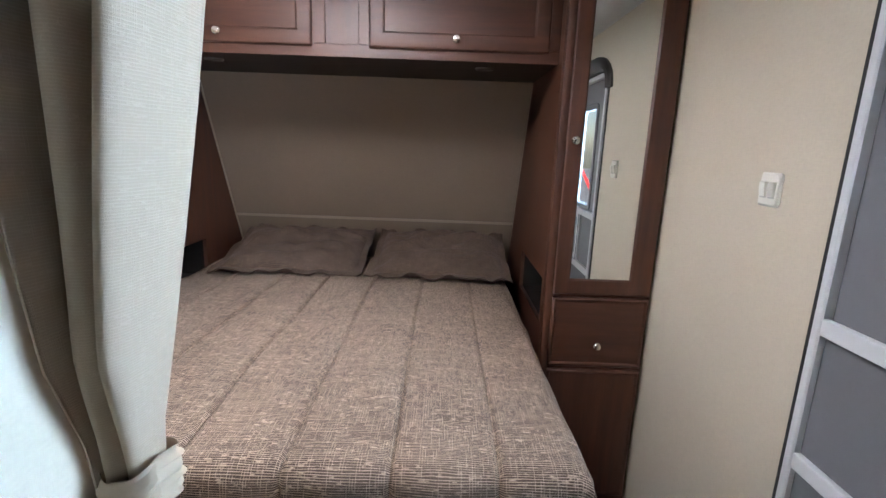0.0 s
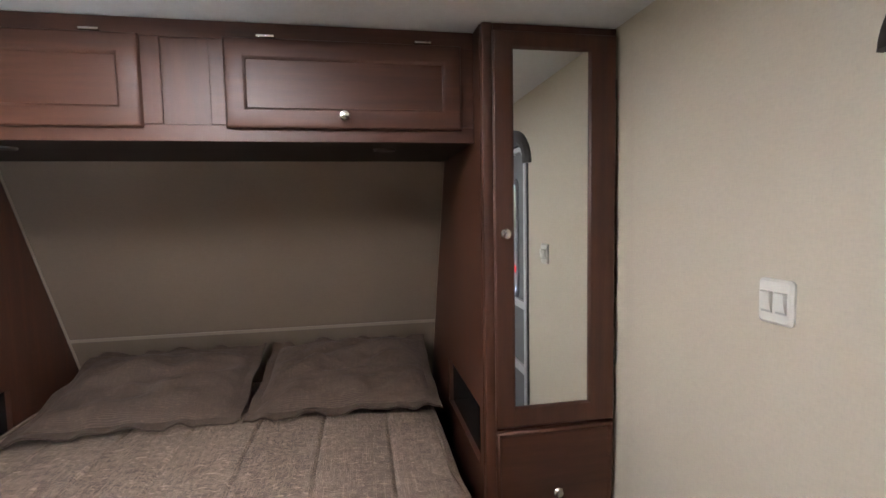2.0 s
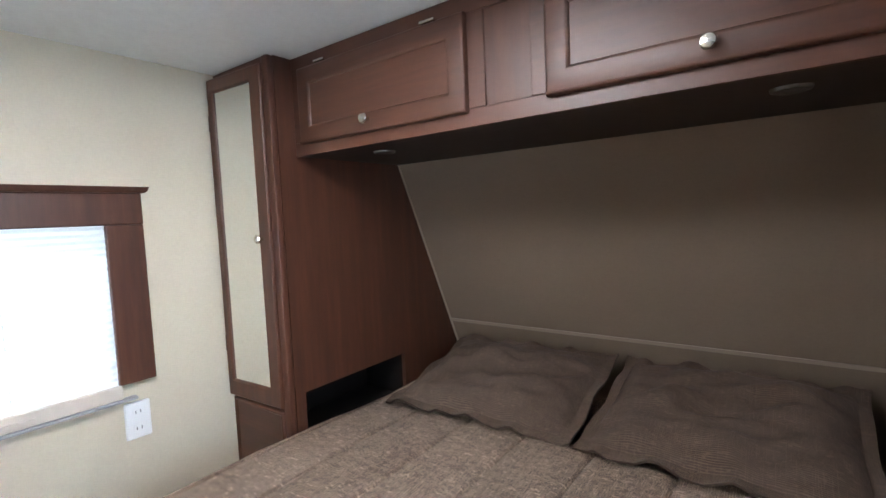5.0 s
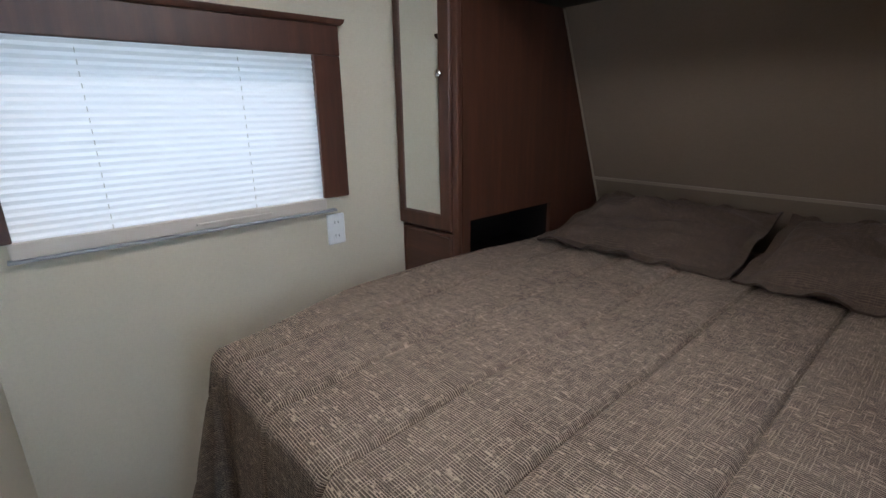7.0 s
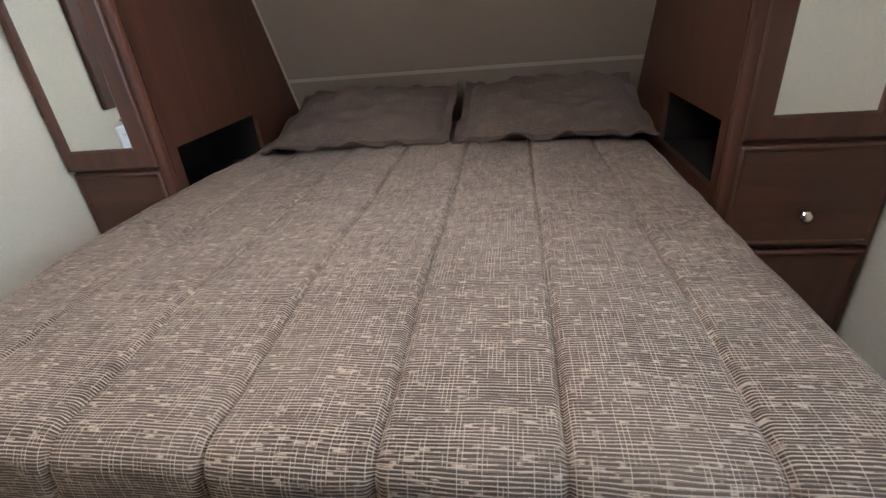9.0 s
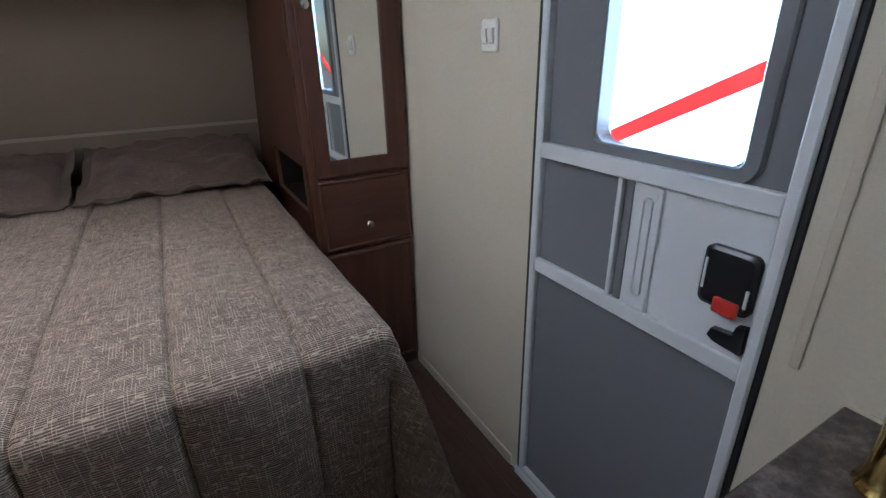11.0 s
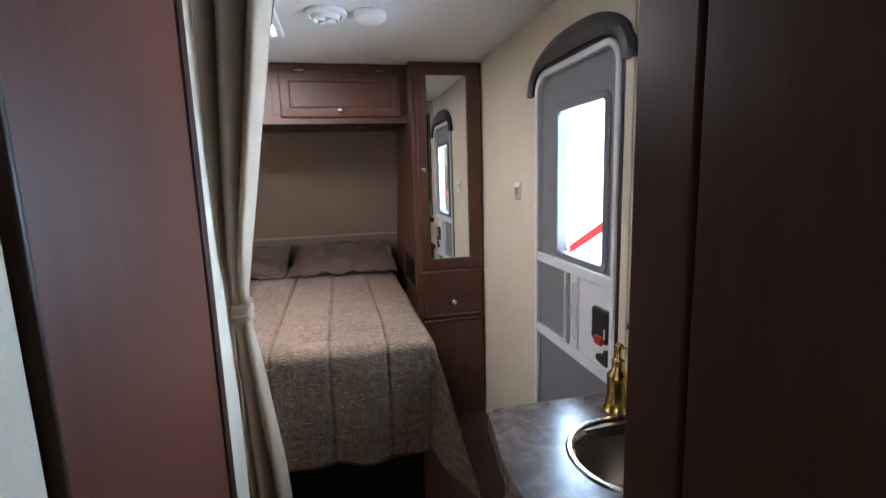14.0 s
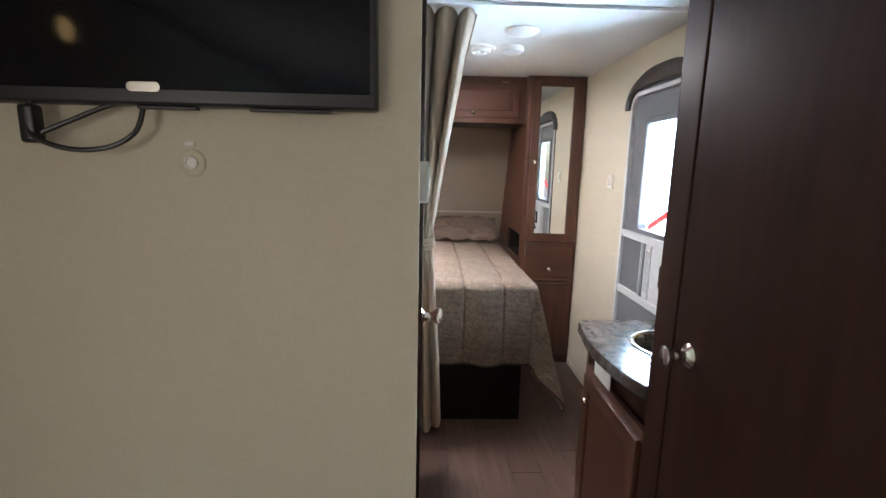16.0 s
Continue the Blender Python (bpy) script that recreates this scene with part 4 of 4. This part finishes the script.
# ---- television wall ----
tv = thing("television", "black flat television on the partition wall", "television")
part("case", boxes((-1.02, -0.019, -0.324, BY0 - 0.004, 1.578, 2.09), bevel=0.006), BLACK, tv)
part("screen", boxes((-1.008, -0.031, -0.3255, -0.322, 1.604, 2.08)), SCREEN, tv, "glossy black screen")
part("badge", loft(bmesh.new(), [(rounded(-0.442, -0.386, 1.6, 1.616, 0.0079, 5), 0.0), (rounded(-0.442, -0.386, 1.6, 1.616, 0.0079, 5), 0.0025)], front_y(-0.324)), CHROME, tv, "oval silver badge")
for x0, x1 in ((-0.43, -0.33), (-0.24, -0.10)):
    part("foot_bar", boxes((x0, x1, -0.322, -0.305, 1.572, 1.578), bevel=0.002), BLACK, tv, "glossy strip on the lower edge")
cable = [(-0.60, -0.315, 1.60), (-0.612, -0.325, 1.56), (-0.607, -0.33, 1.528), (-0.575, -0.33, 1.508), (-0.525, -0.328, 1.50), (-0.475, -0.325, 1.508), (-0.44, -0.32, 1.53), (-0.427, -0.315, 1.56), (-0.43, -0.312, 1.585), (-0.48, -0.31, 1.578), (-0.55, -0.312, 1.55), (-0.605, -0.318, 1.525)]
fine = []
ends = [cable[0]] + cable + [cable[-1]]
for a, b, c, d in zip(ends, ends[1:], ends[2:], ends[3:]):
    a, b, c, d = Vector(a), Vector(b), Vector(c), Vector(d)
    for k in range(6):
        f = k / 6
        fine.append(tuple(0.5 * (2 * b + (c - a) * f + (2 * a - 5 * b + 4 * c - d) * f * f + (3 * b - a - 3 * c + d) * f ** 3)))
tagged(sweep("cable", fine, 0.0045, BLACK), "black looped power cable hanging below the television", "cable")
plug = boxes((-0.625, -0.598, -0.332, -0.305, 1.51, 1.575), bevel=0.006)
solo("cable_adapter", plug, BLACK, "black plug block on the television cable", "adapter")
jack = thing("cable_jack", "pale round wall plate under the television", "wall plate")
part("plate", lathe(bmesh.new(), [(0, 0.026), (-0.003, 0.025), (-0.004, 0.021), (-0.003, 0.019), (-0.003, 0.001)], (-0.362, BY0, 1.482), "y", 28), WALL_PALE, jack)
part("collar", lathe(bmesh.new(), [(-0.003, 0.0125), (-0.006, 0.012), (-0.007, 0.009), (-0.005, 0.008), (-0.005, 0.001)], (-0.362, BY0, 1.482), "y", 20), WHITEPLASTIC, jack)
part("tab", boxes((-0.371, -0.353, BY0 - 0.006, BY0, 1.511, 1.521), bevel=0.002), WHITEPLASTIC, jack)

# ---- closet ----
closet = thing("closet", "dark brown full-height closet with a flat door", "closet")
KX, KY0, KY1 = 0.732, -1.05, 0.085
for y0 in (KY1 - 0.02, KY0):
    part("side_panel", boxes((KX, RIGHT - 0.002, y0, y0 + 0.02, 0, TOP - 0.002)), PLUM, closet)
part("stile", boxes((KX - 0.004, KX + 0.018, -0.018, KY1 + 0.003, 0, TOP - 0.002), bevel=0.004), PLUM, closet)
part("stile", boxes((KX - 0.004, KX + 0.018, KY0, -0.68, 0, TOP - 0.002), bevel=0.004), PLUM, closet)
part("rail", boxes((KX - 0.004, KX + 0.018, -0.68, -0.018, 2.0, TOP - 0.002), bevel=0.003), PLUM, closet)
cd = part("door", boxes((KX - 0.004, KX + 0.016, -0.676, -0.026, 0.04, 1.995), bevel=0.003), PLUM, closet, "flat dark brown door")
door_knob(KX - 0.004, -0.099, 1.035, -1, cd)

# ---- vanity ----
van = thing("vanity_cabinet", "dark cherry vanity cabinet under the bow-front counter", "cabinet")
part("carcass", boxes((0.74, RIGHT - 0.002, 0.602, 0.62, 0, 0.818), (0.74, 0.758, 0.10, 0.602, 0.66, 0.70), (0.775, 0.785, 0.10, 0.602, 0.66, 0.818), (0.74, 0.758, 0.57, 0.602, 0, 0.66), (0.74, 0.758, 0.10, 0.57, 0, 0.08)), CHERRY, van)
vd = part("door", panel_door(bmesh.new(), 0.115, 0.592, 0.075, 0.668, front_x(0.74), 0.06), CHERRY, van, "framed cherry door")
knob(0.721, 0.505, 0.588, vd, "x", -1)
solo("paper_tag", boxes((0.7355, 0.7395, 0.37, 0.52, 0.70, 0.815)), PAPER, "white paper sheet under the counter edge", "paper")


def counter_outline(grow=0.0):
    pts = [(RIGHT - 0.002, KY1 + 0.003), (0.722 - grow, KY1 + 0.003)]
    for k in range(1, 15):
        y = KY1 + (0.60 - KY1) * k / 15
        s = (y - KY1) / (0.66 - KY1)
        pts.append((0.722 - 0.05 * math.sin(math.pi * s) ** 0.8 - grow, y))
    for k in range(9):
        w = radians(180 - 90 * k / 8)
        pts.append((0.752 + (0.048 + grow) * math.cos(w), 0.645 + (0.045 + grow) * math.sin(w)))
    pts.append((RIGHT - 0.002, 0.69 + grow))
    return pts


SX, SY, SR = 0.98, 0.405, 0.158
circle = lambda r, n: [(SX + r * math.cos(2 * math.pi * k / n + math.pi / 4), SY + r * math.sin(2 * math.pi * k / n + math.pi / 4)) for k in range(n)]
bm = bmesh.new()
o = counter_outline()
hole = []
for a, b in o:
    w = math.atan2(b - SY, a - SX)
    hole.append((SX + (SR - 0.008) * math.cos(w), SY + (SR - 0.008) * math.sin(w)))
place = lambda a, b, d: (a, b, d)
inset = [(SX + (a - SX) * 0.988, SY + (b - SY) * 0.988) for a, b in o]
loft(bm, [(hole, 0.83), (o, 0.82), (o, 0.855), (inset, 0.860), (hole, 0.860), (hole, 0.83)], place, False, False)
counter = solo("countertop", bm, LAMINATE, "grey-brown stone-look laminate countertop with bowed front", "countertop")
sink = thing("sink", "round stainless steel drop-in sink in the counter", "sink")
rim_line = [(0.858, SR + 0.002), (0.8645, SR - 0.002), (0.866, SR - 0.012), (0.862, SR - 0.02), (0.85, SR - 0.026), (0.847, SR - 0.024), (0.856, SR - 0.012), (0.858, SR + 0.002)]
part("rim", loft(bmesh.new(), [(circle(r, 48), z) for z, r in rim_line], place, False, False), STEEL, sink, "bright rolled steel rim")
bowl_line = [(0.849, SR - 0.0262), (0.74, SR - 0.031), (0.705, SR - 0.05), (0.695, 0.03)]
part("bowl", loft(bmesh.new(), [(circle(r, 48), z) for z, r in bowl_line], place, False, True), BRUSHED, sink, "brushed steel bowl")
part("drain", lathe(bmesh.new(), [(0.695, 0.03), (0.70, 0.028), (0.701, 0.0)], (SX, SY, 0), "z", 24), BLACK, sink)
faucet = thing("faucet", "small dark single-lever faucet behind the sink", "faucet")
part("base", lathe(bmesh.new(), [(0.860, 0.024), (0.868, 0.024), (0.874, 0.018), (0.905, 0.016), (0.915, 0.012), (0.918, 0.0)], (1.125, 0.40, 0), "z", 20), CHROME, faucet)
sweep("spout", [(1.125, 0.40, 0.89), (1.10, 0.40, 0.905), (1.06, 0.40, 0.915), (1.03, 0.40, 0.91), (1.02, 0.40, 0.895)], 0.010, CHROME, faucet)
part("lever", boxes((1.115, 1.165, 0.392, 0.408, 0.918, 0.926), bevel=0.003), CHROME, faucet)
lid = bmesh.new()
lathe(lid, [(0.860, 0.02), (0.872, 0.022), (0.878, 0.016), (0.880, 0.0)], (1.14, 0.5, 0), "z", 9)
solo("sink_stopper", lid, BLACK, "small dark round stopper lying on the counter", "stopper")

soap = thing("soap_dispenser", "shiny brass pump soap dispenser on the counter", "soap dispenser")
QX, QY = 1.045, 0.59
low = lambda z: 0.860 + (z - 0.860) * 0.88
part("bottle", lathe(bmesh.new(), [(low(z), r) for z, r in [(0.860, 0.035), (0.866, 0.0365), (0.872, 0.034), (0.880, 0.0315), (0.90, 0.0285), (0.955, 0.0275), (0.972, 0.0285), (0.980, 0.026), (0.990, 0.018), (1.0, 0.0155), (1.008, 0.0155)]], (QX, QY, 0), "z", 32), GOLD, soap)
part("collar", lathe(bmesh.new(), [(low(z), r) for z, r in [(1.008, 0.0165), (1.022, 0.0165), (1.026, 0.011), (1.030, 0.0085), (1.052, 0.0085), (1.056, 0.013), (1.068, 0.0125), (1.073, 0.008), (1.074, 0.0)]], (QX, QY, 0), "z", 24), GOLD, soap)
sweep("nozzle", [(QX, QY, low(1.062)), (QX + 0.012, QY - 0.012, low(1.062)), (QX + 0.026, QY - 0.026, low(1.056)), (QX + 0.034, QY - 0.034, low(1.04)), (QX + 0.036, QY - 0.036, low(1.025))], 0.0042, GOLD, soap)
trim("trim_caulk", boxes((RIGHT - 0.006, RIGHT, KY1 + 0.003, 0.69, 0.8605, 0.866)), TRIM, "thin pale bead between counter and wall")

wm = thing("wall_mirror", "frameless wall mirror above the vanity", "mirror")
pane = part("pane", boxes((RIGHT - 0.016, RIGHT - 0.010, KY1 + 0.002, 0.625, 1.118, 2.02), bevel=0.001), MIRROR, wm)
pane.matrix_basis = pose(RIGHT - 0.013, 0.356, 0) @ pose(0, 0, 0, 0, 0, 0.37) @ pose(0.013 - RIGHT, -0.356, 0)
part("backing", boxes((RIGHT - 0.008, RIGHT, KY1 + 0.002, 0.622, 1.12, 2.018)), DARKBOX, wm)
part("clip", boxes((RIGHT - 0.018, RIGHT, 0.62, 0.634, 1.262, 1.276), bevel=0.002), CHROME, wm, "small mirror clip")

ledge = thing("wall_shelf", "narrow cherry shelf with clipped corner under the mirror", "shelf")
out = lambda i: [(RIGHT - 0.001, KY1 + 0.004), (RIGHT - 0.001, 0.664 - i), (1.128 + i, 0.656 - i), (1.062 + i, 0.585 - i), (1.062 + i, KY1 + 0.004)]
part("board", loft(bmesh.new(), [(out(0.0), 1.085), (out(0.0), 1.100), (out(0.003), 1.103)], place), CHERRY_H, ledge)
part("moulding", loft(bmesh.new(), [(out(0.024), 1.060), (out(0.020), 1.066), (out(0.012), 1.072), (out(0.008), 1.079), (out(0.006), 1.0849)], place), CHERRY_H, ledge, "stepped moulding under the board")


def tube(x, y, turn, tall, wide, label, badge):
    t = thing("lotion_tube", label, "tube", "toiletry tubes on the shelf")
    bm = bmesh.new()
    rows = []
    for f in (0.0, 0.04, 0.12, 0.3, 0.6, 0.85, 0.97, 1.0):
        flat = max(1 - f, 0.04)
        ra, rb = wide * (0.8 + 0.28 * f), wide * 0.8 * flat
        rows.append(([(ra * math.cos(2 * math.pi * k / 24), rb * math.sin(2 * math.pi * k / 24)) for k in range(24)], 0.022 + f * (tall - 0.022)))
    loft(bm, rows, place)
    part("body", bm, TUBE, t)
    part("cap", lathe(bmesh.new(), [(0.0, wide * 0.72), (0.02, wide * 0.74), (0.022, wide * 0.70)], (0, 0, 0), "z", 20), COOLWHITE, t)
    mid = tall * 0.68
    ov = [(0.72 * wide * math.cos(2 * math.pi * k / 20), mid + 0.012 * math.sin(2 * math.pi * k / 20)) for k in range(20)]
    y_at = lambda z: -wide * 0.8 * max(1 - z / tall, 0.04)
    if badge:
        bm = bmesh.new()
        loft(bm, [(ov, 0.0), (ov, 0.003)], lambda a, b, d: (a, -wide * 0.8 * (1 - (mid - 0.02) / tall) - d, b))
        part("badge", bm, BLUE, t, "dark blue oval badge")
    for k, (w, z) in enumerate(((0.55, 0.50), (0.45, 0.43), (0.6, 0.36), (0.4, 0.3))):
        zz = z * tall
        part("print", boxes((-w * wide, w * wide, y_at(zz - 0.012) - 0.002, y_at(zz) + 0.004, zz - 0.0015, zz + 0.0015)), BLUE if badge else FAINT, t)
    t.matrix_basis = pose(x, y, 1.1035, 0, 0, turn)
    return t


tube(1.146, 0.572, -62, 0.118, 0.0205, "white lotion tube with dark blue oval badge on shelf", True)
tube(1.137, 0.35, -66, 0.150, 0.0245, "cream toiletry tube with faint print standing on its cap", False)
carton = boxes((1.118, 1.136, 0.602, 0.62, 1.1035, 1.128), bevel=0.001)
solo("small_carton", carton, PAPER, "small white box on the shelf beside the lotion", "box")

# ---- ceiling fixtures ----
vented = thing("ceiling_fixture", "white round vented fixture with crossed slats on the ceiling", "ceiling fixture")
part("body", lathe(bmesh.new(), [(TOP, 0.078), (TOP - 0.010, 0.080), (TOP - 0.016, 0.074), (TOP - 0.018, 0.062), (TOP - 0.012, 0.060), (TOP - 0.012, 0.054), (TOP - 0.030, 0.050), (TOP - 0.033, 0.044), (TOP - 0.022, 0.040), (TOP - 0.020, 0.001)], (0.349, 1.47, 0), "z", 40), COOLWHITE, vented)
for turn, reach in ((35, 0.044), (125, 0.044)):
    bm = boxes((-reach, reach, -0.006, 0.006, -0.034, -0.021), bevel=0.002)
    bmesh.ops.transform(bm, matrix=pose(0.349, 1.47, TOP, 0, 0, turn), verts=bm.verts)
    part("slat", bm, COOLWHITE, vented)
alarm = bmesh.new()
lathe(alarm, [(TOP, 0.058), (TOP - 0.01, 0.062), (TOP - 0.026, 0.058), (TOP - 0.034, 0.044), (TOP - 0.036, 0.02), (TOP - 0.036, 0.001)], (0.515, 1.455, 0), "z", 32)
solo("smoke_alarm", alarm, COOLWHITE, "white round smoke alarm on the ceiling", "smoke alarm")
alarm = bmesh.new()
lathe(alarm, [(TOP, 0.078), (TOP - 0.006, 0.08), (TOP - 0.012, 0.074), (TOP - 0.02, 0.06), (TOP - 0.026, 0.03), (TOP - 0.027, 0.001)], (0.50, 1.13, 0), "z", 36)
solo("dome_light", alarm, COOLWHITE, "white round unlit dome light on the ceiling", "ceiling light")
vent = thing("roof_vent", "bright square roof vent glowing with daylight over the bed", "roof vent")
VX0, VX1, VY0, VY1 = -0.28, 0.14, 1.39, 1.74
part("frame", open_frame(bmesh.new(), VX0 - 0.03, VX1 + 0.03, VY0 - 0.03, VY1 + 0.03, lambda a, b, d: (a, b, TOP - d), 0.032, 0.016), COOLWHITE, vent, "white plastic frame")
part("diffuser", boxes((VX0 - 0.002, VX1 + 0.002, VY0 - 0.002, VY1 + 0.002, TOP - 0.008, TOP - 0.003)), LIGHTPANEL, vent, "glowing translucent panel")

# ---- seen through the door's window ----
bm = bmesh.new()
prism(bm, [(1.252, 1.162), (1.252, 1.197), (0.90, 1.37), (0.90, 1.335)], RIGHT + 0.062, RIGHT + 0.0645, "x")
solo("red_strap", bm, REDSTRAP, "taut red webbing strap across the outside of the door window", "strap")

# ---- living room lamp, seen only in the television ----
lamp = thing("wall_lamp", "small warm wall lamp in the living room", "lamp")
part("bezel", lathe(bmesh.new(), [(0, 0.05), (0.012, 0.048), (0.016, 0.04), (0.012, 0.036), (0.012, 0.001)], (LEFT, -1.21, 1.91), "x", 24), CHROME, lamp)
part("lens", lathe(bmesh.new(), [(0.012, 0.036), (0.018, 0.03), (0.02, 0.001)], (LEFT, -1.21, 1.91), "x", 24), WARMLENS, lamp, "glowing warm lens")

# ---- floor planks ----
PW, PL = 0.152, 0.92
plank_mesh = {}


def plank(x0, x1, y0, y1):
    key = (round(x1 - x0, 3), round(y1 - y0, 3))
    if key not in plank_mesh:
        bm = bmesh.new()
        w, l = key
        rows = [(rect(0, w, 0, l, 0.0006), -0.006), (rect(0, w, 0, l, 0.0006), -0.0015), (rect(0, w, 0, l, 0.002), 0.0)]
        loft(bm, rows, lambda a, b, d: (a, b, d))
        me = bpy.data.meshes.new("plank")
        bmesh.ops.recalc_face_normals(bm, faces=bm.faces)
        bm.to_mesh(me)
        bm.free()
        me.materials.append(PLANK)
        plank_mesh[key] = me
    ob = new("plank", plank_mesh[key])
    ob.parent = floor
    ob.location = (x0, y0, 0)


k, x = 0, BX
while x < RIGHT - 0.01:
    y = -2.6 - (k * 0.37) % PL
    while y < 2.15:
        plank(x, min(x + PW, RIGHT), y, y + PL)
        y += PL
    x += PW
    k += 1
k, x = 0, LEFT
while x < BX - 0.01:
    for y0, y1 in ((BY1, 1.4), (-2.6, -1.4), (-1.4, BY0)):
        plank(x, min(x + PW, BX), y0, y1)
    x += PW
